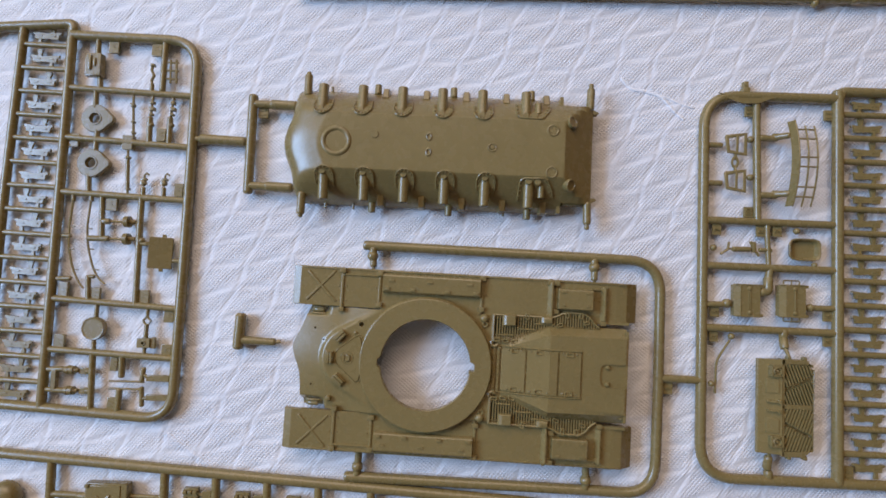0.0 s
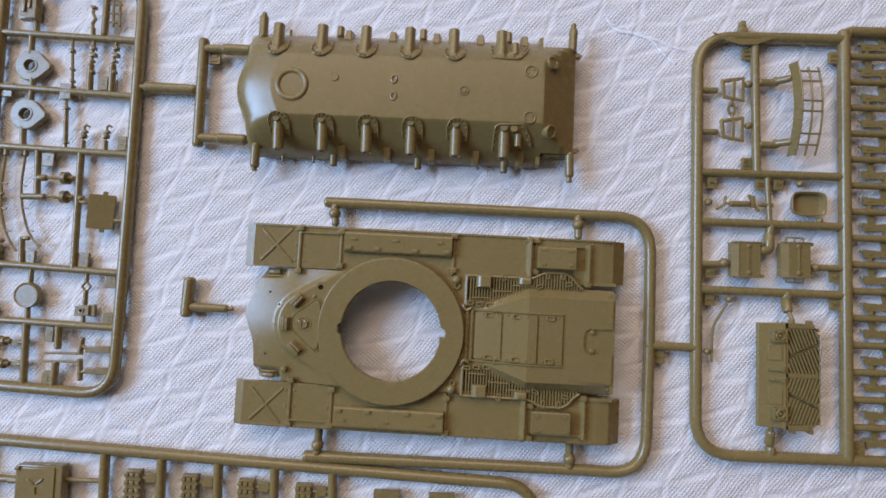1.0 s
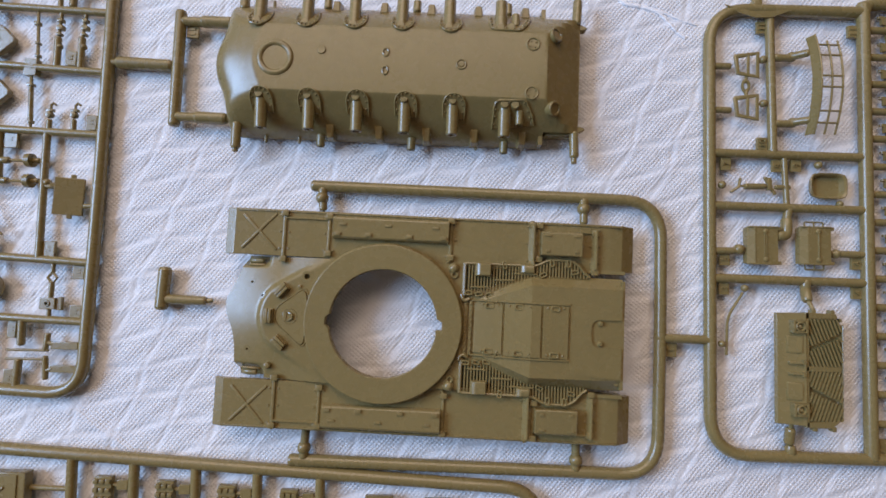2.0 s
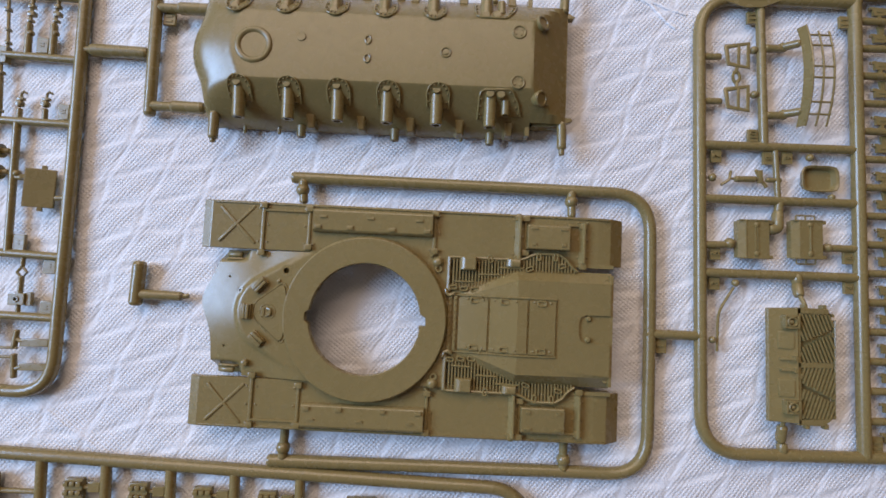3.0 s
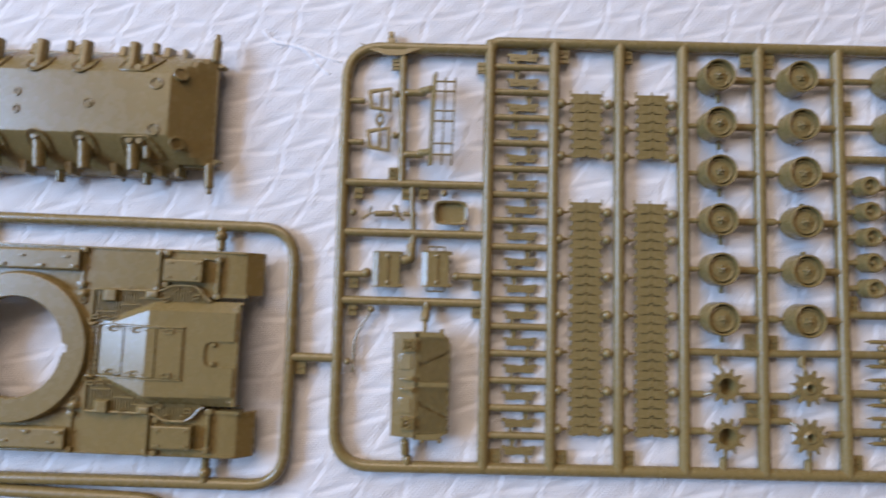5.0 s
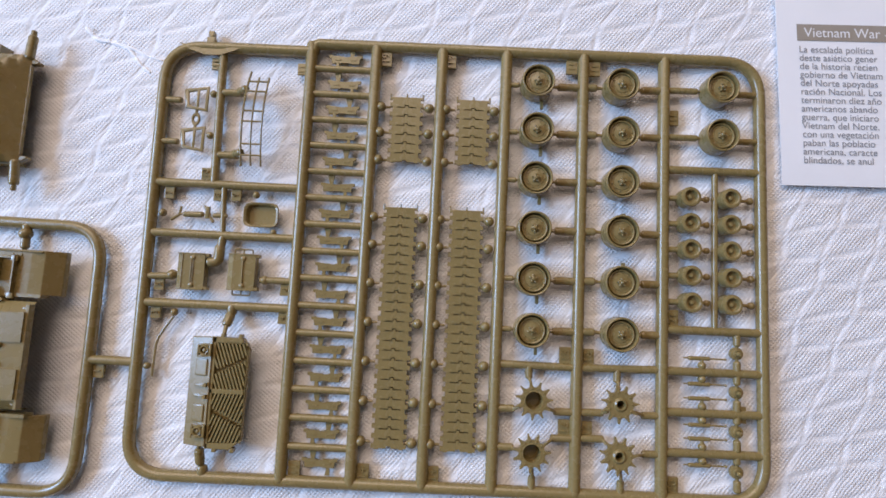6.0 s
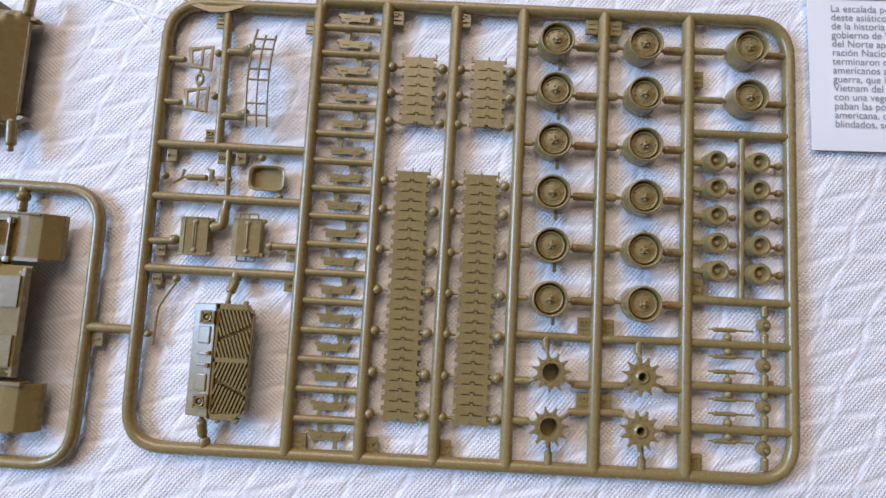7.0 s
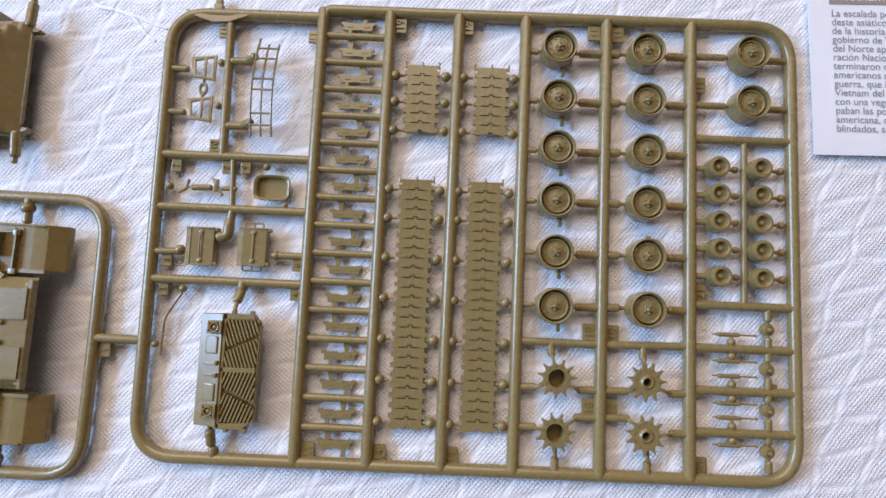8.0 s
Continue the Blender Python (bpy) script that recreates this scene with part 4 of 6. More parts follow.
def lift(x):
    """Height of the engine deck: it climbs from the ring to a cross ridge, then falls to the rear."""
    for (x0, z0), (x1, z1) in itertools.pairwise(((17.0, 7.75), (20.1, 7.75), (21.1, 8.05), (26.5, 9.3), (32.3, 10.6), (54.0, 9.3))):
        if x <= x1:
            return z0 + (z1 - z0) * (x - x0) / (x1 - x0)
    return 9.3


def engine_cover():
    def half(x):
        return 6.2 if x < 22 else min(9.9, 6.2 + (x - 22) * 0.36)

    def top(x, v):
        h = half(x)
        k = abs(v)
        y = h * k / 0.8 if k <= 0.8 else h + 2.4 * (k - 0.8) / 0.15 if k <= 0.95 else h + 2.4
        z = lift(x) if k <= 0.8 else lift(x) + (7.35 - lift(x)) * (k - 0.8) / 0.15 if k <= 0.95 else 7.35 - (k - 0.95) * 46
        return (x, math.copysign(y, v), z)

    vs = [-1, -0.95, -0.9, -0.8, -0.5, -0.2, 0.2, 0.5, 0.8, 0.9, 0.95, 1]
    bm = sheet(bmesh.new(), sorted(span(17.0, 52.9, 60) + [20.1, 21.1, 26.5, 32.3]), vs, top)
    block(bm, 52.2, 52.95, -11.8, 11.8, 7.6, 9.3, 0.1)
    return bm


def deck_plate(outline, thick, bev=0.12):
    """A raised plate that follows the engine deck."""
    bm = plate(outline, -0.15, thick, bev)
    for v in bm.verts:
        v.co.z += lift(v.co.x) - (thick - 0.02 if v.co.z > 0 and v.co.x < 41 else 0)
    return bm


def square_loop(x, y, z, w, h, r=0.17, turn=0.0):
    """A small wire handle, a rounded rectangle lying flat."""
    c, n = math.cos(radians(turn)), math.sin(radians(turn))
    at = lambda a, b: (x + a * c - b * n, y + a * n + b * c, z)
    return bar(rounded([at(0, h / 2), at(w / 2, h / 2), at(w / 2, -h / 2), at(-w / 2, -h / 2), at(-w / 2, h / 2), at(0.02, h / 2)], 0.25, 3), r, 6)


cover = part("engine_cover", engine_cover(), OLIVE, upper, "gabled engine deck", 20)


def deck_panel(stations, y0, y1, thick=0.42):
    """A raised hatch panel drawn across the deck from its side view."""
    bm = bmesh.new()
    side = [(x, lift(x) + thick) for x in stations] + [(x, lift(x) - 0.2) for x in stations[::-1]]
    near, far = [bm.verts.new((x, y0, z)) for x, z in side], [bm.verts.new((x, y1, z)) for x, z in side]
    bm.faces.new(near)
    bm.faces.new(far[::-1])
    for k in range(len(side)):
        j = (k + 1) % len(side)
        bm.faces.new((near[k], near[j], far[j], far[k]))
    return bm


part("deck_panel", deck_panel((20.0, 20.1, 21.1, 26.15), -5.3, 5.45), OLIVE, cover, "", 4)
part("deck_panel", deck_panel((26.6, 32.3, 34.4), -5.5, 5.65), OLIVE, cover, "", 4)
part("deck_panel", deck_panel((34.85, 40.45), -5.6, 5.75), OLIVE, cover, "", 4)
part("deck_plate", deck_plate([(40.85, -9.0), (52.3, -9.6), (52.3, -2.9), (47.0, -2.75), (46.0, -2.3), (45.6, -1.3), (45.5, 0.2), (45.6, 1.8), (46.0, 2.7), (47.0, 3.15), (52.3, 3.2), (52.3, 10.0), (40.85, 9.2)], 0.42, 0.0), OLIVE, cover, "rear deck plate with a notch")
for x in (26.4, 34.65, 40.7):
    part("panel_seam", bar([(x, -5.9, lift(x) + 0.02), (x, 6.0, lift(x) + 0.02)], 0.15, 6), OLIVE, cover)
for s in (1, -1):
    part("panel_seam", bar([(x, (6.1 if s > 0 else -5.95), lift(x) + 0.16) for x in (18.6, 20.1, 21.1, 26.5, 32.3, 40.7)], 0.25, 6), OLIVE, cover)
    for x in (23.4, 29.7, 37.5):
        part("panel_handle", square_loop(x, 5.0 * s + 0.15, lift(x) + 0.5, 1.7, 0.95, 0.22), OLIVE, cover)
    for x in (21.9, 25.2, 27.6, 32.0, 35.9, 39.4):
        part("bolt", turned([(0.24, lift(x) - 0.1), (0.26, lift(x) + 0.5), (0.14, lift(x) + 0.6), (0, lift(x) + 0.6)], x, 5.1 * s + 0.2, 8), OLIVE, cover)
    part("marker", bar([(24.6, 6.1 * s, lift(25) + 0.3), (26.2, 6.1 * s, lift(25) + 0.3), (25.4, 4.9 * s, lift(25) + 0.35), (24.6, 6.1 * s, lift(25) + 0.3)], 0.17, 6), OLIVE, cover)
    part("boss", turned([(0.62, 9.2), (0.58, 10.05), (0.38, 10.3), (0, 10.35)], 47.6, 2.2 * s + 0.2, 14), OLIVE, cover)
    part("boss", turned([(0.5, 7.6), (0.5, 8.9), (0.3, 8.95), (0, 8.8)], 51.6, 10.6 * s, 12), OLIVE, cover)
# riveted strip between the ring and the deck
strip = part("rivet_strip", cube(17.75, 18.5, -5.8, 5.9, 7.8, 8.3, 0.1), OLIVE, cover)
part("rivet_strip", cube(18.9, 19.6, -5.8, 5.9, 7.8, 8.3, 0.1), OLIVE, cover)
for k in range(9):
    for x in (18.1, 19.25):
        part("rivet", turned([(0.24, 8.25), (0.22, 8.48), (0, 8.56)], x, -5.0 + 1.28 * k, 6), OLIVE, strip)


def grille(s):
    """The slatted grille beside the engine deck, with its frame, caps and clamps."""
    inner = lambda x: 7.4 if x < 23 else 7.4 + (x - 23) * 0.40 if x < 34 else 11.9
    RIM = ((17.0, 14.2), (33.0, 14.3), (34.4, 14.8), (35.8, 15.6), (38.0, 15.85), (41.3, 15.8), (42.9, 14.9), (44.1, 13.3), (45.4, 12.4))
    outer = lambda x: float(np.interp(x, [p[0] for p in RIM], [p[1] for p in RIM]))
    ob = part("grille", plate([(33.0, 13.0 * s), (33.0, 14.3 * s), (34.4, 14.8 * s), (35.8, 15.6 * s), (38.0, 15.85 * s), (41.3, 15.8 * s), (42.9, 14.9 * s), (44.1, 13.3 * s), (45.4, 12.4 * s), (44.0, 12.4 * s)][::s], 6.7, 7.12), OLIVE, upper, "slatted engine grille")
    for k in range(39):
        x = 18.5 + 0.69 * k
        y0, y1 = inner(x) * s, (outer(x) - 0.1) * s
        if abs(y1) - abs(y0) > 0.4:
            part("slat", cube(x - 0.17, x + 0.17, min(y0, y1), max(y0, y1), 5.2, 8.15, 0), OLIVE, ob)
    part("frame_strip", bar(rounded([(17.6, 7.0 * s, 8.15), (17.6, 14.25 * s, 8.15), (33.0, 14.3 * s, 8.15)] + [(x, y * s, 8.15) for x, y in RIM[2:]], 0.6, 3), 0.3, 8), OLIVE, ob)
    part("frame_strip", bar([(17.5, 6.8 * s, 8.0), (17.5, 14.2 * s, 8.0)], 0.42, 8), OLIVE, ob)
    for p, q in (((19.0, 9.0), (23.0, 9.1)), ((24.4, 10.8), (28.6, 10.9)), ((28.6, 12.4), (33.6, 12.5))):
        part("frame_strip", bar([(p[0], p[1] * s, 8.15), (q[0], q[1] * s, 8.15)], 0.22, 6), OLIVE, ob)
    for x0, x1, y0, y1, z in ((19.9, 23.4, 11.5, 14.5, 9.2), (29.9, 33.0, 12.6, 14.5, 9.0)):
        bm = bmesh.new()
        a, b = sorted((y0 * s, y1 * s))
        foot, crown = [(x0, a), (x1, a), (x1, b), (x0, b)], [(x0 + 1.0, a + 0.25), (x1 - 0.15, a + 0.25), (x1 - 0.15, b - 0.2), (x0 + 1.0, b - 0.2)]
        rings = [[bm.verts.new((x, y, 6.6)) for x, y in foot], [bm.verts.new((x, y, z - 0.55)) for x, y in foot], [bm.verts.new((x, y, z)) for x, y in crown]]
        bm.faces.new(rings[2])
        for low, high in zip(rings, rings[1:]):
            for k in range(4):
                bm.faces.new((low[k], low[(k + 1) % 4], high[(k + 1) % 4], high[k]))
        bmesh.ops.bevel(bm, geom=list(bm.edges), offset=0.12, segments=1, affect="EDGES")
        part("filler_cap", bm, OLIVE, ob)
    for x, y, turn in ((18.6, 7.7, 5), (20.9, 7.5, 8), (23.2, 7.4, 10), (26.3, 8.2, 14), (30.4, 10.3, 20), (35.0, 12.4, 24), (36.9, 15.2, 95), (40.6, 15.2, 85), (42.0, 13.3, 10), (26.4, 14.2, 100)):
        part("clamp", square_loop(x, y * s, 8.35, 1.5, 0.75, 0.2, turn * s), OLIVE, ob)
    part("lifting_eye", turned([(1.15, 7.2), (1.2, 8.0), (0.95, 8.7), (0.5, 9.0), (0, 9.05)], 15.1, 13.0 * s, 16), OLIVE, ob)
    part("lifting_eye", ring_torus(bmesh.new(), 15.3, 11.5 * s, 8.3, 0.62, 0.24, 14, 6), OLIVE, ob)
    part("lifting_eye", bar([(13.6, 14.2 * s, 7.6), (14.2, 14.9 * s, 7.7)], 0.25, 6), OLIVE, ob)
    part("clamp", bar(rounded([(17.0, 7.2 * s, 8.3), (17.3, 6.2 * s, 8.4), (18.0, 5.9 * s, 8.4), (18.8, 6.4 * s, 8.3)], 0.5, 3), 0.4, 8), OLIVE, ob)
    return ob


grille(1)
grille(-1)
# driver's hatch, periscopes and small fittings on the cast front
fan = [(-20.9 + 3.0 * math.cos(a), 0.6 + 3.0 * math.sin(a)) for a in span(2.25, 4.05, 11)]
fan += [(-18.9, -5.0), (-18.3, -5.5), (-17.7, -5.4), (-17.35, -4.7), (-17.05, -2.0), (-17.0, 0.8), (-17.1, 3.6), (-17.45, 5.6), (-17.8, 6.2), (-18.4, 6.3), (-19.0, 5.9)]
hatch = part("driver_hatch", plate(fan, 8.0, 8.6, 0.08), OLIVE, upper)
part("lip", bar([(-20.2 + 1.09 * (x + 20.2), 0.5 + 1.075 * (y - 0.5), 8.2) for x, y in fan + fan[:1]], 0.2, 6), OLIVE, upper)
part("rim", ring_torus(bmesh.new(), -20.9, 0.5, 8.6, 1.65, 0.13, 28, 6), OLIVE, hatch)
part("grip", bar(rounded([(-21.0, 1.3, 8.7), (-20.2, 1.0, 8.9), (-20.2, 0.0, 8.9), (-21.2, -0.4, 8.7)], 0.3, 3), 0.26, 6), OLIVE, hatch)
part("grip", cube(-22.3, -21.5, -0.5, 1.4, 8.5, 8.8, 0.1), OLIVE, hatch)
for x, y, turn in ((-22.9, 6.1, 49), (-25.5, 0.4, 90), (-22.8, -5.3, 139)):
    scope = part("periscope", cube(-1.65, 1.65, -1.05, 1.15, 7.2, 8.75, 0.18), OLIVE, upper)
    scope.matrix_basis = pose(x * MM, y * MM, 0, 0, 0, turn)
    part("hood", cube(-1.5, 1.5, -0.75, -0.1, 8.65, 9.5, 0.15), OLIVE, scope)
    part("hood", cube(-1.6, 1.6, 0.1, 0.6, 8.6, 9.15, 0.15), OLIVE, scope)
part("boss", turned([(0.42, 7.9), (0.4, 8.5), (0.25, 8.6), (0, 8.6)], -19.0, 7.2, 10), OLIVE, upper)
part("tow_hook", turned([(0.75, 5.0), (0.8, 7.0), (0.6, 7.6), (0, 7.8)], -25.5, -10.7, 14), OLIVE, upper)
for s in (1, -1):
    y = 12.6 * s
    lampholder = part("headlamp", bar([(-31.4, y, 4.4), (-30.4, y, 4.9), (-28.8, y, 4.9)], 0.75, 12), OLIVE, upper, "small headlamp in its bracket")
    part("bracket", bar(rounded([(-32.0, y - 0.9 * s, 4.0), (-31.6, y - 1.0 * s, 5.6), (-29.6, y - 1.0 * s, 5.9), (-28.0, y - 0.9 * s, 5.4), (-27.4, y - 0.9 * s, 4.8)], 0.8, 3), 0.3, 8), OLIVE, lampholder)
part("ring_tooth", cube(11.6, 13.4, -1.9, -0.9, 7.0, 8.8, 0.1), OLIVE, upper)


# the whole moulding sits low, its fenders close to the cloth
for ob in upper.children:
    ob.matrix_basis = Matrix.Translation((0, 0, -0.0012)) @ Matrix.Diagonal((1.0108, 1.0108, 1, 1)) @ ob.matrix_basis


def to_upper(x, y):
    dx, dy = x + 130.8, y - 26.5
    return (0.9995 * dx - 0.0314 * dy, 0.0314 * dx + 0.9995 * dy)


loop = [to_upper(*p) for p in ((-148.8, 58.4), (-84.6, 56.5), (-66.1, 55.9), (-66.6, 23.9), (-67.6, -7.6), (-86.1, -7.0), (-151.9, -5.6))]
runner(upper, rounded(loop, 9.0, 8), 1.4, name="outer_runner")
for a, b in (((-146.6, 57.4), (-146.3, 51.2)), ((-84.6, 55.8), (-84.6, 49.0)), ((-149.0, -4.6), (-148.6, 2.8)), ((-86.5, -6.2), (-86.4, 0.9))):
    (x0, y0), (x1, y1) = to_upper(*a), to_upper(*b)
    stub(upper, x0, y0, x1, y1, 1.0, 2.0, 1.6)
    knob(upper, x0, y0 + (2.0 if y0 < 0 else -2.0), 1.55, 2.0)
    stub(upper, x0, y0, x0 + 0.02, y0 + (1.8 if y0 < 0 else -1.8), 1.1, 1.9)
(x0, y0), (x1, y1) = to_upper(-67.2, 23.9), to_upper(-55.6, 23.6)
stub(upper, x0, y0, x1, y1, 1.1, 1.6)
number_tab(upper, *to_upper(-64.2, 21.2), "1", 2.9, 3.4)


# ---- the lower hull, upside down ----
lower = thing("lower_hull", -130.0, 85.6, "olive plastic tank lower hull lying upside down with suspension arms", "model part", -1.3)


PROW = ((-16.4, -38.0), (-13.5, -38.8), (-11.0, -39.4), (-8.2, -40.0), (-6.0, -40.8), (-4.2, -41.6), (-2.2, -42.2), (0, -42.45), (2.2, -42.2), (4.2, -41.6), (6.0, -40.9), (8.2, -40.3), (11.0, -39.9), (13.5, -39.4), (16.4, -38.6))
CLIMB = ((0, 4.4), (0.5, 5.6), (1.2, 6.75), (2.0, 7.55), (3.0, 8.25), (4.5, 8.88), (6.0, 9.33), (7.5, 9.68), (9.0, 9.97), (10.2, 10.16), (11.2, 10.3), (12.0, 10.3), (90, 10.3))


def skin(y):
    """Height of the sloping side at a distance from the centre line."""
    t = max(0.0, (abs(y) - 7.6) / 8.8)
    return 0.4 + 9.9 * (1 - min(1.0, t)) ** 0.62


def lower_body():
    """Boat-shaped tub: a bowed prow, a flat floor, sloping sides and a narrower stern."""
    bm = bmesh.new()
    ys = [-16.4, -16.2, -15.6, -14.6, -13.6, -12.0, -10.4, -9.0, -8.2, -7.72, -7.5, -6, -4.5, -3, -1.5]
    ys = ys + [0] + [-y for y in ys[::-1]]

    def top(u, y):
        x0 = eased(PROW, y)
        x = x0 + (43.6 - x0) * u
        if x > 35.6 and abs(y) > 14.0:
            return None
        side, climb = skin(y), eased(CLIMB, x - x0)
        z = 0.5 * (side + climb - math.sqrt((side - climb) ** 2 + 0.5 * max(0.0, 10.2 - climb)))
        return (x, y, max(0.5, min(z, 10.3 - 0.70 * (x - 35.0))))

    us = [0, 0.005, 0.011] + span(0.018, 0.16, 26) + span(0.19, 0.88, 14) + span(0.885, 1, 24)
    sheet(bm, us, ys, top)
    edge = [top(0, y) for y in ys]
    sheet(bm, range(len(edge)), (0, 1), lambda k, m: (edge[k][0] + 0.9 * m, edge[k][1], edge[k][2] * (1 - m) + 0.4 * m))
    return bm


part("body", lower_body(), OLIVE, lower, "boat-shaped hull tub", 22)
for s in (1, -1):
    part("side_wall", cube(35.2, 42.6, *sorted((13.2 * s, 13.9 * s)), 0.4, 2.6, 0.1), OLIVE, lower)
    part("side_wall", cube(34.4, 35.4, *sorted((12.0 * s, 16.4 * s)), 0.4, 4.4, 0.1), OLIVE, lower)
part("stern_lip", cube(43.0, 43.7, -11.4, 11.4, 3.4, 4.35, 0.1), OLIVE, lower)


def rod(stations, seg=16):
    """A round bar lying along y, from pairs of y, z and radius; a smaller last radius makes a bored end."""
    bm, rings = bmesh.new(), []
    for y, z, r in stations:
        rings.append([bm.verts.new((r * math.cos(2 * math.pi * j / seg), y, z + r * math.sin(2 * math.pi * j / seg))) for j in range(seg)])
    for a, b in zip(rings, rings[1:]):
        for j in range(seg):
            bm.faces.new((a[j], a[(j + 1) % seg], b[(j + 1) % seg], b[j]))
    bm.faces.new(rings[0][::-1])
    bm.faces.new(rings[-1])
    return bm


def bored(y0, z0, y1, z1, r, s):
    back = 1.0
    return rod([(y0 * s, z0, r * 0.7), ((y0 + 0.3) * s, z0, r), ((y1 - 0.15) * s, z1, r * 0.97), (y1 * s, z1, r * 0.88), (y1 * s, z1, r * 0.55), ((y1 - back) * s, z1, r * 0.5)])


def on_skin(outline, s, thick):
    bm = plate([(x, y * s) for x, y in outline][::s], -0.6, thick)
    for v in bm.verts:
        v.co.z += skin(v.co.y)
    return bm


def suspension_arm(s, twin=False):
    ob = part("suspension_arm", bored(8.9, 8.25, 15.9, 7.7, 1.4, s), OLIVE, lower, "", 50)
    if not twin:
        shape = [(0.3 + 2.5 * math.cos(a), 9.6 + 2.45 * math.sin(a)) for a in span(-math.pi, 0, 17)]
        shape = [(-2.1, 11.6)] + shape + [(2.7, 11.9)]
        caps, studs = ((-0.1, 8.5),), [(0.3 + 2.05 * math.cos(a), 9.6 + 2.0 * math.sin(a)) for a in span(-3.0, -0.1, 7)] + [(2.25, 10.8), (-1.75, 10.7)]
    else:
        shape = [(-2.6, 13.4), (-2.5, 9.4), (-2.2, 8.6), (-1.4, 8.2), (3.9, 8.0), (4.6, 8.3), (6.2, 10.6), (6.9, 12.6)]
        caps, studs = ((-0.2, 8.9), (2.2, 9.0)), [(-2.2, 12.6), (-2.15, 11.2), (-2.1, 9.9), (0.9, 8.5), (4.2, 8.6), (5.2, 10.0), (5.8, 11.2), (6.3, 12.2)]
        part("damper", bored(9.7, 8.1, 13.0, 7.7, 0.95, s), OLIVE, ob, "", 50).matrix_basis = pose(3.4 * MM, 0, 0)
    flange = part("flange", on_skin(shape, s, 0.28), OLIVE, ob)
    part("rim", bar([(x, y * s, skin(y) + 0.26) for x, y in shape], 0.24, 8), OLIVE, flange)
    for x, y in studs:
        part("bolt", turned([(0.22, skin(y)), (0.22, skin(y) + 0.5), (0.1, skin(y) + 0.6), (0, skin(y) + 0.6)], x, y * s, 6), OLIVE, flange)
    for x, y in caps:
        part("pivot_cap", turned([(0.95, 7.6), (0.95, 9.8), (0.8, 10.05), (0, 10.08)], x, y * s, 16), OLIVE, ob)
    return ob


def bump_stop(x, s):
    bm = bmesh.new()
    foot = [(x - 1.3, 13.4 * s, 3.2), (x + 1.5, 13.4 * s, 3.2), (x + 1.1, 17.0 * s, 1.6), (x - 1.0, 17.0 * s, 1.6)]
    head = [(x - 1.0, 13.6 * s, 5.4), (x + 0.9, 13.6 * s, 5.4), (x + 0.7, 16.6 * s, 4.6), (x - 0.7, 16.6 * s, 4.6)]
    low, high = [bm.verts.new(p) for p in foot], [bm.verts.new(p) for p in head]
    bm.faces.new(high)
    bm.faces.new(low[::-1])
    for k in range(4):
        bm.faces.new((low[k], low[(k + 1) % 4], high[(k + 1) % 4], high[k]))
    bmesh.ops.bevel(bm, geom=list(bm.edges), offset=0.2, segments=1, affect="EDGES")
    return bm


for s in (1, -1):
    first = suspension_arm(s)
    d, e = (-0.7, 0.0) if s > 0 else (0.8, 0.0)
    first.matrix_basis = pose((d - 30.5) * MM, e * MM, 0)
    for k in range(1, 5):
        again(first, d - 30.5 + 10.96 * k, e)
    last = suspension_arm(s, True)
    last.matrix_basis = pose((d + 25.2) * MM, e * MM, 0)
    for x in (-14.4, -3.0, 8.2, 19.4, 30.6):
        part("bump_stop", bump_stop(x, s), OLIVE, lower)
    for x in (-17.0, 4.6, 26.6):
        pin = part("shock_pin", bored(15.4, 2.6, 18.3, 2.4, 1.0, s), OLIVE, lower, "", 50)
        pin.matrix_basis = pose(x * MM, 0, 0)
    for x in (-30.4, -22.4, 20.0):
        part("side_pin", bar([(x, 15.8 * s, 1.6), (x, 17.4 * s, 1.6)], 0.4, 8), OLIVE, lower)
    part("idler_arm", bar([(-36.6, 14.2 * s, 4.2), (-36.7, 19.4 * s, 4.0)], 1.15, 14), OLIVE, lower)
    part("idler_pin", bar([(-36.7, 19.0 * s, 4.0), (-36.7, 20.4 * s, 4.0)], 0.7, 10), OLIVE, lower)
    housing = part("final_drive", bar([(42.8, 13.4 * s, 4.2), (43.0, 18.6 * s, 4.0)], 1.1, 16), OLIVE, lower)
    part("shaft", bar([(43.0, 18.6 * s, 4.0), (43.0, 20.2 * s, 4.0)], 0.68, 10), OLIVE, housing)
    part("flange", plate([(36.0, 12.8 * s), (42.4, 11.6 * s), (45.0, 11.8 * s), (45.4, 12.3 * s), (43.6, 13.3 * s), (40.5, 13.9 * s), (36.0, 14.1 * s)][::s], 2.4, 4.2, 0.12), OLIVE, housing)
    y = 7.6 if s > 0 else -9.2
    drum = part("drain_plug", turned([(1.5, -1.2), (1.75, 0.9), (1.6, 1.15), (1.25, 1.15), (1.15, 0.9), (0, 0.9)], 0, 0, 22), OLIVE, lower)
    drum.matrix_basis = pose(36.6 * MM, y * MM, 8.7 * MM, -12 * s, 35, 0)
    y = 5.0 if s > 0 else -6.3
    port = part("inspection_port", ring_torus(bmesh.new(), 31.7, y, 10.34, 1.38, 0.24, 26, 8), OLIVE, lower)
    for a in span(0, 2 * math.pi, 5)[:4]:
        part("bolt", turned([(0.2, 10.25), (0.2, 10.48), (0, 10.52)], 31.7 + 0.8 * math.cos(a + 0.6), y + 0.8 * math.sin(a + 0.6), 8), OLIVE, port)
    part("slot", cube(40.7, 41.7, (4.9 if s > 0 else -6.9) - 0.22, (4.9 if s > 0 else -6.9) + 0.22, 3.6, 5.75, 0.1), OLIVE, lower)
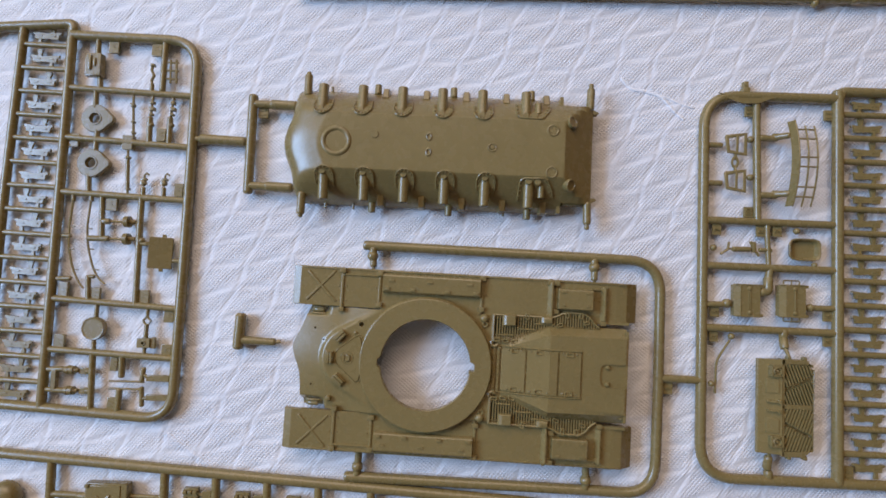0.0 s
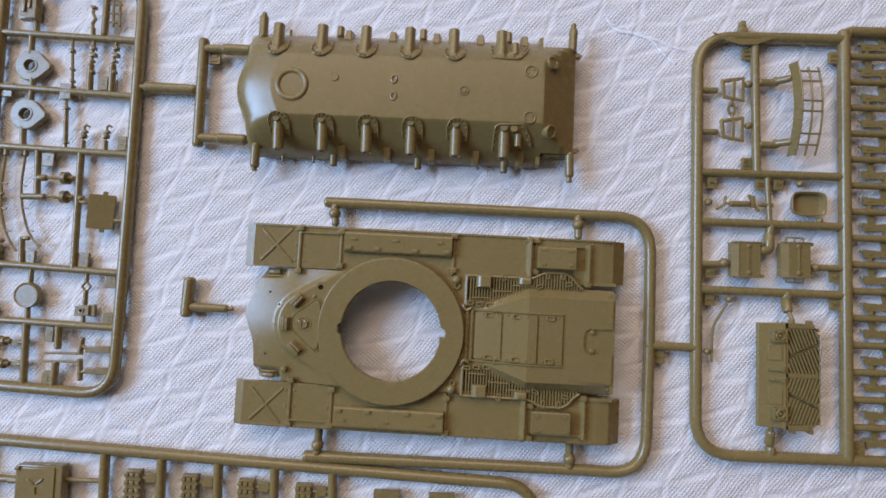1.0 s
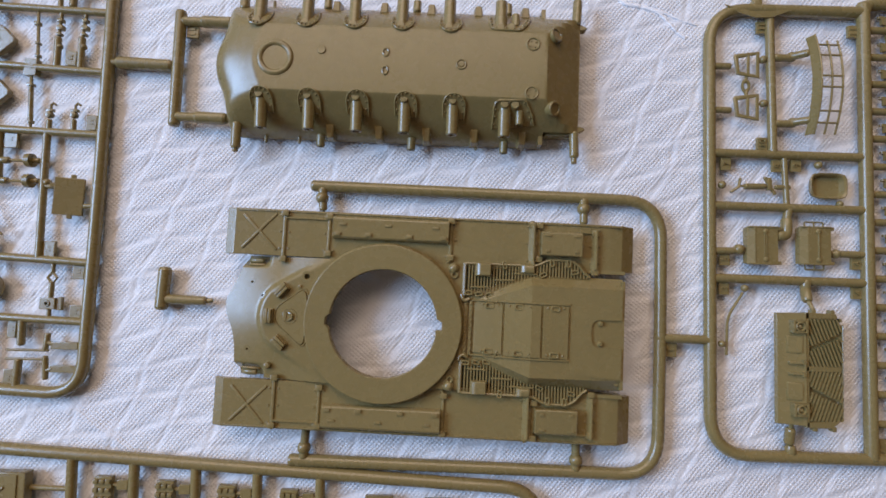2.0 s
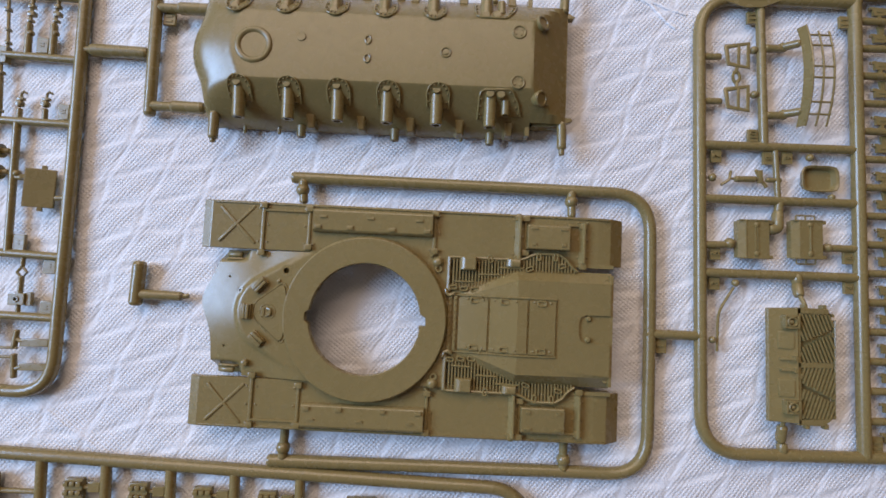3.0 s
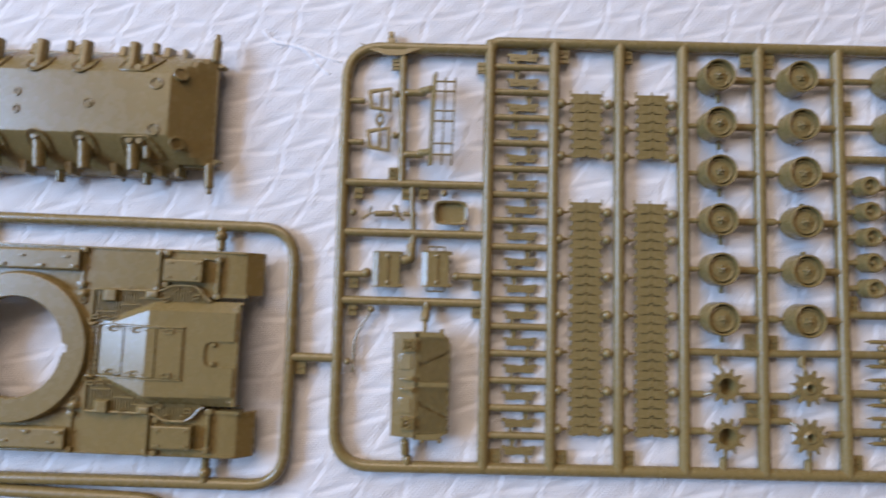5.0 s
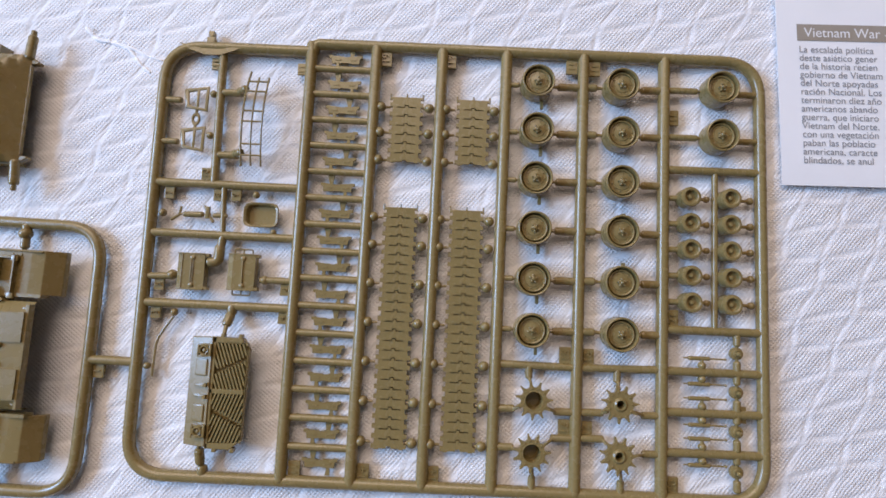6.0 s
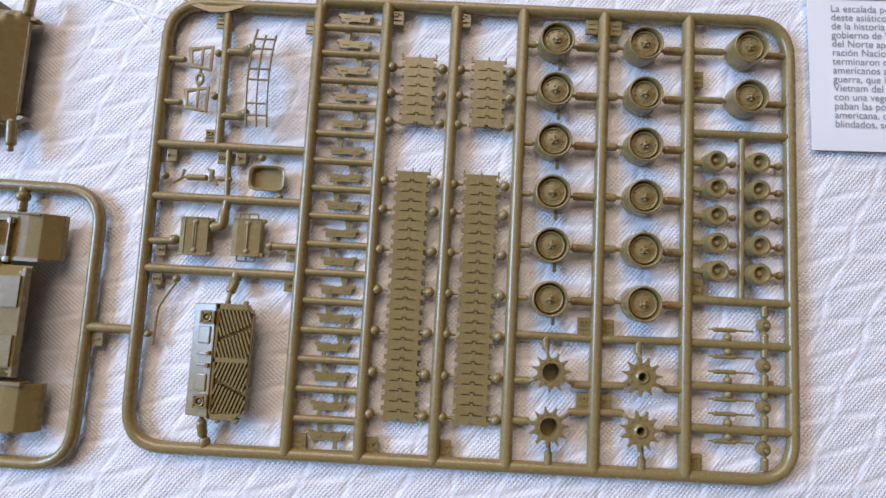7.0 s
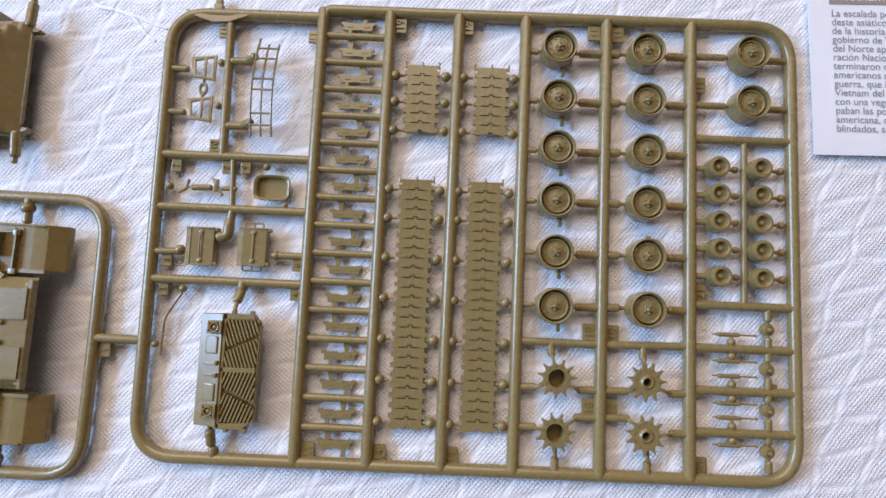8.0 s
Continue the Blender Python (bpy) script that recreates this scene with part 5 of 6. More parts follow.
part("escape_hatch", turned([(2.7, 10.2), (2.95, 10.5), (3.3, 10.72), (3.7, 10.72), (4.05, 10.5), (4.25, 10.2)], -26.4, -0.3, 48), OLIVE, lower, "round escape hatch rim")
part("plug", turned([(1.05, 10.2), (1.0, 10.48), (0.9, 10.55), (0, 10.5)], -16.0, 1.9, 20), OLIVE, lower)
for y in (1.9, -2.3):
    part("drain_ring", ring_torus(bmesh.new(), -1.4, y, 10.34, 0.72, 0.26, 20, 8, 0.86, 1.25), OLIVE, lower)
port = part("inspection_port", ring_torus(bmesh.new(), 15.7, -0.3, 10.34, 1.05, 0.22, 24, 8), OLIVE, lower)
part("cover", turned([(0.62, 10.2), (0.58, 10.52), (0, 10.55)], 15.7, -0.3, 14), OLIVE, port)
# bracket of runner at the nose and the tie to the neighbouring sprue
runner(lower, [(-53.1, 13.6), (-52.9, -13.9)], 1.35, 1.7, name="runner")
for y in (11.5, -12.2):
    stub(lower, -52.0, y, -46.0, y - 0.1, 1.15, 1.9)
    stub(lower, -47.0, y - 0.1, -39.2, y - 0.2, 1.45, 2.2, 1.4)
number_tab(lower, -50.2, 9.2, "", 2.9, 3.0)


# ---- the sprue of small fittings ----
fittings = thing("model_sprue", -218, 64, "olive plastic kit sprue holding track links and small fittings", "model sprue", 0.0, group="model kit sprues")


def lo(x, y):
    return (1.0108 * (x + 124.0) + 94.0, 1.0108 * (y - 50.0) - 14.0)


def lrun(points, r, z=1.5):
    return runner(fittings, [lo(*p) for p in points], r, z)


runner(fittings, rounded([lo(*p) for p in ((-236.0, 117.2), (-199.0, 115.9), (-199.3, 86), (-199.8, 54), (-200.9, 8.5), (-237, 10.6), (-262, 12.0), (-266, 118.8), (-235.2, 120.6), (-236.1, 116))], 8.5, 8)[:-1], 1.42, name="outer_runner")
lrun([(-236.0, 119), (-236.7, 72.4), (-237.8, 11)], 1.3)
lrun([(-250.4, 118.8), (-252.6, 73), (-254.2, 12)], 1.2)
for y0, y1 in ((101.7, 99.7), (87.2, 84.9), (71.4, 69.6), (41.1, 39.0), (26.9, 25.2)):
    lrun([(-236.4, y0), (-199.8, y1)], 0.95)
for k in range(15):
    y = 114.0 - 6.86 * k
    x0, x1 = -250.7 - 0.036 * (114 - y), -236.2 - 0.016 * (114 - y)
    part("rung", bar([(*lo(x0, y + 0.3), 1.4), (*lo(x1, y - 0.3), 1.4)], 0.8, 10), OLIVE, fittings)
links = [single_link(fittings, 1), single_link(fittings, -1)]
for k in range(16):
    x, y = lo(-244.1 - 0.18 * k, 117.2 - 6.86 * k)
    if k < 2:
        links[k].matrix_basis = pose(x * MM, y * MM, 0, 0, 0, -2)
    else:
        again(links[k % 2], x, y, 0, -2)


def fp(x, y):
    """A place among the small fittings."""
    return lo(x - 0.9, y - 0.4)


def gate(x0, y0, x1, y1, r=0.7, z=1.5):
    return stub(fittings, *fp(x0, y0), *fp(x1, y1), r, z)


def flat_tab(x0, x1, y0, y1, z1=1.5):
    """A plain flat tab moulded beside a runner, with a worn part number."""
    (ax, ay), (bx, by) = fp(x0, y0), fp(x1, y1)
    ob = part("number_tab", cube(-(bx - ax) / 2, (bx - ax) / 2, -(by - ay) / 2, (by - ay) / 2, 0.6, z1, 0.15), OLIVE, fittings)
    ob.matrix_basis = pose((ax + bx) / 2 * MM, (ay + by) / 2 * MM, 0, 0, 0, -2)
    bm = bmesh.new()
    for d in (-0.45, 0.25):
        block(bm, -0.5, 0.5, d, d + 0.3, z1 - 0.05, z1 + 0.12, 0.04)
    part("number", bm, OLIVE, ob)
    return ob


# teardrop swing plates with an open eye
def swing_plate(x, y):
    edge, eye = [], []
    for k in range(32):
        a = 2 * math.pi * (k + 0.5) / 32
        r = 4.1 / math.cos(max(0.0, 0.82 - abs(math.remainder(a, 2 * math.pi))))
        edge.append((r * math.cos(a), r * math.sin(a)))
        eye.append((1.5 * math.cos(a), 1.5 * math.sin(a)))
    bm = bmesh.new()
    loops = [[bm.verts.new((p[0] * k, p[1] * k, z)) for p in ring] for ring, k, z in
             ((eye, 1.0, 0.8), (edge, 1.0, 0.8), (edge, 1.0, 1.9), (edge, 0.95, 2.1), (eye, 1.35, 2.1), (eye, 1.3, 2.3), (eye, 1.05, 2.3), (eye, 1.0, 2.15))]
    for a, b in zip(loops, loops[1:] + loops[:1]):
        for k in range(32):
            bm.faces.new((a[k], a[(k + 1) % 32], b[(k + 1) % 32], b[k]))
    bmesh.ops.recalc_face_normals(bm, faces=bm.faces)
    ob = part("swing_plate", bm, OLIVE, fittings, "teardrop plate with an open eye")
    lx, ly = fp(x, y)
    ob.matrix_basis = pose(lx * MM, ly * MM, 0, 0, 0, -2)


swing_plate(-226.6, 93.1)
swing_plate(-227.0, 80.2)
for x0, y0, x1, y1 in ((-227.1, 101.5, -227.0, 96.5), (-226.0, 89.6, -226.2, 84.0), (-227.7, 76.6, -227.4, 72.0), (-227.3, 116.5, -227.3, 111.0), (-226.2, 106.0, -226.0, 102.0)):
    gate(x0, y0, x1, y1, 0.75)

# the small box beside the first rung
(ax, ay), (bx, by) = fp(-229.9, 105.3), fp(-225.4, 111.8)
case = part("fitting", cube(ax, bx, ay, by, 0.7, 3.0, 0.25), OLIVE, fittings, "small box with a raised latch")
part("latch", cube(ax + 1.2, ax + 2.0, ay + 1.6, by - 0.7, 2.9, 3.5, 0.15), OLIVE, case)
part("latch", cube(ax + 2.6, ax + 3.3, ay + 2.6, by - 1.6, 2.9, 3.4, 0.15), OLIVE, case)
part("lip", cube(ax - 0.15, bx + 0.15, ay - 0.15, ay + 0.8, 1.2, 2.6, 0.2), OLIVE, case)

# thin rods with small heads, hung between the rungs
def beaded_rod(points, r, beads):
    bm = bar([(*fp(*p), 1.5) for p in points], r, 8)
    for x, y, w, h in beads:
        lx, ly = fp(x, y)
        block(bm, lx - w / 2, lx + w / 2, ly - h / 2, ly + h / 2, 0.8, 2.2, 0.2)
    return part("gun_cleaning_rod", bm, OLIVE, fittings, "thin rod with small moulded heads")


beaded_rod([(-216.2, 101.0), (-215.5, 88.2)], 0.36, ((-216.1, 97.2, 1.2, 1.0), (-215.7, 92.3, 0.9, 0.7), (-215.5, 89.2, 0.9, 0.8)))
beaded_rod([(-216.8, 84.6), (-216.2, 72.0)], 0.36, ((-216.7, 82.0, 1.4, 0.8), (-216.2, 73.0, 1.0, 0.8)))
part("runner", bar([(*fp(-216.7, 82.0), 1.5), (*fp(-216.3, 73.6), 1.5)], 0.55, 10), OLIVE, fittings)
flat_tab(-218.2, -215.2, 84.2, 88.3, 2.3)
for x0, x1 in ((-210.5, -210.9), (-204.5, -205.1)):
    gate(x0, 101.0, x0, 98.8, 0.45)
    beaded_rod([(x0, 98.8), (x1, 93.0)], 0.38, ((x0, 98.0, 1.3, 0.9), (x0 + 0.1, 96.2, 1.5, 1.1), (x0 - 0.1, 94.6, 1.0, 0.7)))
    gate(x1, 93.6, x1, 86.4, 0.8)
    knob(fittings, *fp(x1 + 0.5, 91.6), 0.75)
flat_tab(-209.0, -206.3, 87.0, 90.7)

# clips with a bent hook
for x in (-211.7, -205.8):
    gate(x, 71.0, x, 73.4, 0.62)
    lx, ly = fp(x, 74.8)
    bm = turned([(0, 0.7), (0.7, 0.8), (0.95, 1.5), (0.7, 2.2), (0, 2.4)], lx, ly, 14)
    tube(bm, [(lx, ly, 1.6), (lx + 0.3, ly + 1.4, 1.6), (lx + 0.35, ly + 2.3, 1.7), (lx + 0.9, ly + 2.8, 1.7), (lx + 1.5, ly + 2.4, 1.6)], 0.3, 7)
    block(bm, lx - 0.6, lx + 1.0, ly + 0.7, ly + 1.4, 1.0, 2.1, 0.15)
    part("hook", bm, OLIVE, fittings, "small clip with a bent hook")
for x0, x1, y0, y1 in ((-202.9, -200.4, 71.2, 74.9), (-234.4, -231.4, 84.9, 88.7), (-211.7, -208.7, 111.8, 116.2), (-224.3, -221.4, 112.5, 116.6), (-222.3, -219.1, 66.7, 70.8), (-234.4, -231.7, 41.4, 46.2),
                       (-225.4, -222.4, 41.0, 44.8), (-211.4, -208.4, 40.6, 44.5), (-203.8, -201.0, 35.6, 39.2), (-203.9, -201.2, 26.2, 29.5), (-234.7, -231.7, 27.0, 31.5), (-218.2, -216.2, 21.7, 25.6), (-218.4, -216.1, 10.4, 14.5),
                       (-226.9, -224.0, 20.6, 22.4), (-226.6, -223.9, 15.2, 16.9)):
    flat_tab(x0, x1, y0, y1)
for x0, y0, x1, y1, r in ((-207.6, 117.0, -207.9, 101.8, 0.85), (-211.0, 103.4, -210.9, 101.4, 0.6), (-223.3, 70.6, -222.8, 59.4, 0.75), (-212.0, 70.4, -212.0, 40.6, 0.85), (-233.9, 59.3, -231.9, 59.2, 0.6), (-234.7, 47.1, -231.0, 47.2, 0.65),
                          (-225.9, 47.9, -225.5, 41.4, 0.7), (-225.9, 47.8, -224.3, 47.9, 0.6), (-222.8, 40.6, -222.9, 36.4, 0.6), (-223.1, 30.6, -223.0, 26.6, 0.6), (-208.3, 40.0, -208.4, 37.2, 0.5), (-208.4, 34.8, -208.5, 31.2, 0.6), (-208.7, 28.8, -208.7, 26.0, 0.5),
                          (-223.2, 26.4, -222.9, 10.8, 0.85), (-214.8, 25.6, -214.7, 20.4, 0.85), (-215.0, 16.6, -215.3, 10.2, 0.85), (-236.6, 21.7, -231.2, 21.9, 0.75), (-236.4, 16.2, -231.0, 16.0, 0.75), (-208.5, 22.7, -208.9, 19.4, 0.65), (-208.8, 17.4, -208.5, 12.6, 0.65),
                          (-209.0, 21.2, -207.2, 20.4, 0.5), (-208.8, 14.2, -207.0, 14.8, 0.5), (-224.6, 21.5, -223.2, 21.4, 0.6), (-224.4, 16.1, -223.1, 16.0, 0.6)):
    gate(x0, y0, x1, y1, r)
beaded_rod([(-211.0, 109.2), (-211.3, 107.6), (-210.5, 106.0), (-211.2, 104.6), (-210.9, 103.2)], 0.42, ((-211.0, 109.0, 1.2, 0.8),))
(ax, ay), (bx, by) = fp(-234.2, 16.2), fp(-232.8, 21.8)
part("fitting", cube(ax, bx, ay, by, 0.8, 2.3, 0.2), OLIVE, fittings, "small open bracket")

# headlamps: banded barrels with a round face
for y in (21.7, 16.05):
    bm = bmesh.new()
    lx, ly = fp(-230.6, y)
    for a, b, r in ((0.0, 0.9, 1.0), (0.9, 1.25, 1.35), (1.25, 2.6, 1.2), (2.5, 3.1, 0.85)):
        tube(bm, [(lx + a, ly, 1.5), (lx + b, ly, 1.5)], r, 14, "flat")
    tube(bm, [(lx + 2.5, ly, 1.5), (lx + 3.5, ly, 1.5)], 0.7, 12)
    part("lamp_barrel", bm, OLIVE, fittings, "short banded lamp barrel")

lx, ly = fp(-223.2, 33.4)
part("hatch_disc", turned([(0, 0.8), (3.2, 0.8), (3.3, 1.2), (3.25, 2.2), (3.1, 2.45), (2.8, 2.4), (2.65, 2.3), (0, 2.28)], lx, ly, 30), OLIVE, fittings, "round flat hatch disc")
bm = bmesh.new()
lx, ly = fp(-208.4, 35.9)
corners = [(lx, ly + 1.3, 1.5), (lx + 1.1, ly, 1.5), (lx, ly - 1.3, 1.5), (lx - 1.1, ly, 1.5)]
for a, b in zip(corners, corners[1:] + corners[:1]):
    tube(bm, [a, b], 0.3, 7)
part("shackle", bm, OLIVE, fittings, "diamond-shaped shackle")
(ax, ay), (bx, by) = fp(-210.6, 28.5), fp(-206.9, 31.2)
drilled = part("fitting", cube(ax, bx, ay, by, 0.7, 2.3, 0.2), OLIVE, fittings, "small drilled block")
part("rim", turned([(0.75, 2.25), (0.7, 2.55), (0.4, 2.55), (0.36, 2.3), (0, 2.3)], (ax + bx) / 2, (ay + by) / 2, 16), OLIVE, drilled)
part("ear", cube(bx - 0.1, bx + 1.2, ay - 0.2, by + 0.2, 0.8, 1.8, 0.15), OLIVE, drilled)
for x0, x1, y0, y1 in ((-207.5, -201.2, 19.3, 21.0), (-207.4, -201.4, 14.0, 15.6)):
    (ax, ay), (bx, by) = fp(x0, y0), fp(x1, y1)
    part("fitting", cube(ax, bx, ay, by, 0.7, 1.9, 0.15), OLIVE, fittings, "flat bar")
for y in (19.0, 16.95):
    part("wire", bar([(*fp(-218.0, y), 1.5), (*fp(-208.3, y), 1.5)], 0.33, 8), OLIVE, fittings, "thin straight rod")

access = part("access_panel", cube(-3.1, 3.1, -4.45, 4.45, -0.5, 0.5, 0.15), OLIVE, fittings, "dark flat access panel tilted on its gate")
ax, ay = fp(-205.3, 55.0)
access.matrix_basis = pose(ax * MM, ay * MM, 0.0021, 0, 17, -2)
for dx, dy in ((0.6, 4.8), (0.4, -4.8), (3.4, -2.1), (-3.5, 2.4)):
    part("hinge", cube(dx - 0.5, dx + 0.5, dy - 0.5, dy + 0.5, -0.4, 0.4, 0.1), OLIVE, access)
gate(-212.0, 57.6, -209.6, 57.4, 0.6)
gate(-201.8, 52.9, -199.6, 52.9, 0.6)

# thin curved hand rails with short pins
for pts in (((-231.6, 71.4), (-231.8, 67.5), (-232.3, 62.0), (-232.1, 55.6), (-230.5, 49.8), (-228.6, 46.2), (-227.2, 44.6)), ((-226.4, 71.2), (-226.7, 67.5), (-227.2, 61.5), (-226.5, 55.7), (-224.6, 49.9), (-222.8, 47.2), (-221.1, 45.9))):
    bm = bar(rounded([(*fp(*p), 1.5) for p in pts], 3, 3), 0.3, 8)
    for k in (2, 3, 4):
        ax, ay = fp(*pts[k])
        tube(bm, [(ax, ay, 1.5), (ax + 1.6, ay - 0.15, 1.5)], 0.2, 6)
    part("hand_rail", bm, OLIVE, fittings, "thin curved hand rail")
    gate(pts[0][0], 71.6, pts[0][0], 69.4, 0.6)

# stepped pins with a round flange
for x0, x1, y in ((-222.8, -212.4, 63.7), (-226.5, -210.6, 58.8)):
    bm = bar([(*fp(x0, y), 1.5), (*fp(x1, y - 0.3), 1.5)], 0.36, 8)
    ax, ay = fp(-215.5, y - 0.1)
    tube(bm, [(ax - 0.6, ay, 1.6), (ax + 0.6, ay, 1.6)], 1.65, 16, "flat")
    tube(bm, [(ax + 0.6, ay, 1.55), (ax + 2.0, ay, 1.5)], 0.7, 10)
    bx = fp(-221.6, y)[0]
    tube(bm, [(bx - (1.0 if y > 60 else 5.0), ay, 1.5), (bx + 0.7, ay, 1.5)], 0.85, 12)
    part("hinge_pin", bm, OLIVE, fittings, "small stepped pin")
knob(fittings, *fp(-211.2, 58.4), 0.9)

bm = bmesh.new()
for x in (-205.9, -204.2):
    tube(bm, [(*fp(x, 110.6), 1.5), (*fp(x + 0.2, 104.0), 1.5)], 0.34, 8)
for y in (109.8, 107.4, 105.0):
    tube(bm, [(*fp(-207.4, y + 0.2), 1.5), (*fp(-203.6, y), 1.5)], 0.3, 8)
part("ladder_rack", bm, OLIVE, fittings, "small open rack")
part("gate", bar([(*lo(-199.4, 87.5), 1.6), (*lo(-196.8, 87.4), 1.6)], 0.8, 12), OLIVE, fittings)
part("gate", bar([(*lo(-196.4, 87.4), 1.6), (*lo(-184.2, 86.9), 1.6)], 1.5, 12, "round", 1.0, 1.4), OLIVE, fittings)


# ---- the sprue along the front ----
front = thing("model_sprue", -175, -30, "olive plastic kit sprue holding a box and ribbed fittings", "model sprue", 0.0, group="model kit sprues")


def fo(x, y):
    return (1.011 * (x + 124.0) + 51.0, 1.011 * (y - 42.0) + 72.0)


def front_edge(x):
    """The y of the sprue's back runner at x."""
    return -2.6 - 0.0595 * (x + 240) + 0.00003 * (x + 240) ** 2


runner(front, rounded([fo(*p) for p in ((-262, -1.2), (-240, front_edge(-240)), (-170, front_edge(-170)), (-120, front_edge(-120)), (-94.5, -10.6), (-95.5, -60), (-266, -56), (-262, -1.2))], 9, 8), 1.45, name="outer_runner")
for x in (-233.6, -201.8, -187.5, -173.3, -159.2, -144.8):
    runner(front, [fo(x, front_edge(x)), fo(x + 0.6, -57)], 1.15, 1.5)
(ax, ay), (bx, by) = fo(-222.6, -21.0), fo(-211.0, -8.6)
box = part("equipment_box", cube(ax, bx, ay, by, 0.8, 3.4, 0.3), OLIVE, front, "square equipment box with a lid")
lid = part("lid", cube(ax + 0.5, bx - 1.7, ay + 0.6, by - 0.5, 3.3, 3.7, 0.2), OLIVE, box)
cx, cy = (ax + bx) / 2 - 0.6, (ay + by) / 2 + 1.6
for k, (dx, dy) in enumerate(((-1.7, 1.3), (1.9, 1.5), (0.2, -2.0))):
    part("rib", bar([(cx + 0.25 * dx, cy + 0.25 * dy, 3.75), (cx + dx, cy + dy, 3.75)], 0.3, 8), OLIVE, lid)
part("corner_pad", cube(ax + 0.2, ax + 1.3, by - 1.1, by - 0.2, 3.3, 4.1, 0.15), OLIVE, box)
part("pin", bar([(ax - 2.6, by - 4.4, 1.8), (ax + 0.2, by - 4.4, 1.8)], 0.75, 10), OLIVE, box)
stub(front, *fo(-233, -12.6), *fo(-222.8, -12.8), 0.9, 1.5)
stub(front, *fo(-202.4, -12.6), *fo(-211.2, -12.4), 0.6, 1.5)
for x in (-195.6, -181.4, -167.4, -153.2):
    base_x, base_y = fo(x + 1.5, -12.1 - 0.05 * (x + 195))
    ob = part("ribbed_fitting", cube(base_x - 2.0, base_x + 2.0, base_y - 6, base_y + 2.6, 0.7, 2.2, 0.2), OLIVE, front, "small ribbed fitting")
    for k in range(4):
        for d in (-1.4, 0, 1.4):
            part("rib", cube(base_x + d - 0.55, base_x + d + 0.55, base_y + 1.6 - 1.9 * k - 0.5, base_y + 1.6 - 1.9 * k + 0.5, 2.1, 2.9, 0.2), OLIVE, ob)
    part("tab", cube(base_x + 3.0, base_x + 5.6, base_y - 0.4, base_y + 1.8, 0.7, 2.0, 0.15), OLIVE, front)
    stub(front, base_x + 2.2, base_y + 0.6, base_x + 7.0, base_y + 0.6, 0.5, 1.4)
(ax, ay) = fo(-132, -14.6)
part("ribbed_fitting", cube(ax - 2.5, ax + 4, ay - 6, ay + 2, 0.7, 2.4, 0.25), OLIVE, front, "small ribbed fitting")
(ax, ay) = fo(-118, -15)
part("fitting", cube(ax - 3, ax + 3.4, ay - 5, ay + 2, 0.7, 2.4, 0.25), OLIVE, front, "small flat fitting")
(ax, ay) = fo(-246, -11)
part("dome", turned([(0, 0.7), (4.5, 0.8), (4.2, 2.8), (3.0, 4.0), (0, 4.4)], ax, ay - 3, 24), OLIVE, front, "rounded dome moulding")


# ---- the sprue along the back ----
rear = thing("model_sprue", -60, 150, "bare edge of an olive plastic kit sprue on cloth", "model sprue", 0.0, group="model kit sprues")
runner(rear, rounded([(-110, -17.6), (80, -17.5), (80, 60), (-110, 60), (-110, -17.6)], 9, 8), 1.45, name="outer_runner")
knob(rear, 37.2, -19.2, 1.1)
for x in (-70, -30, 10, 48):
    runner(rear, [(x, -18.5), (x, 60)], 1.15, 1.5)


# ---- loose things ----
tee = thing("sprue_offcut", -183.6, 32, "small olive T-shaped offcut of sprue on the tablecloth", "sprue offcut", 0.0)
part("crossbar", bar([(0.2, 5.6, 1.6), (-0.3, -3.0, 1.6)], 1.5, 14), OLIVE, tee)
part("stem", bar([(0.4, -1.2, 1.5), (9.8, -1.5, 1.4)], 1.2, 14, "round", 1.0, 1.05), OLIVE, tee)
part("burr", bar([(10.4, -1.5, 1.4), (11.4, -1.4, 1.3)], 0.6, 8), OLIVE, tee)

strand = thing("loose_thread", -68, 104, "fine white cotton thread lying on the cloth", "thread")


def laid(points, rise=0.12):
    """Lets a thread follow the relief of the cloth under it."""
    return [(p[0], p[1], float(cloth_height(np.array(p[0] - 68.0), np.array(p[1] + 104.0))[0]) + rise) for p in points]


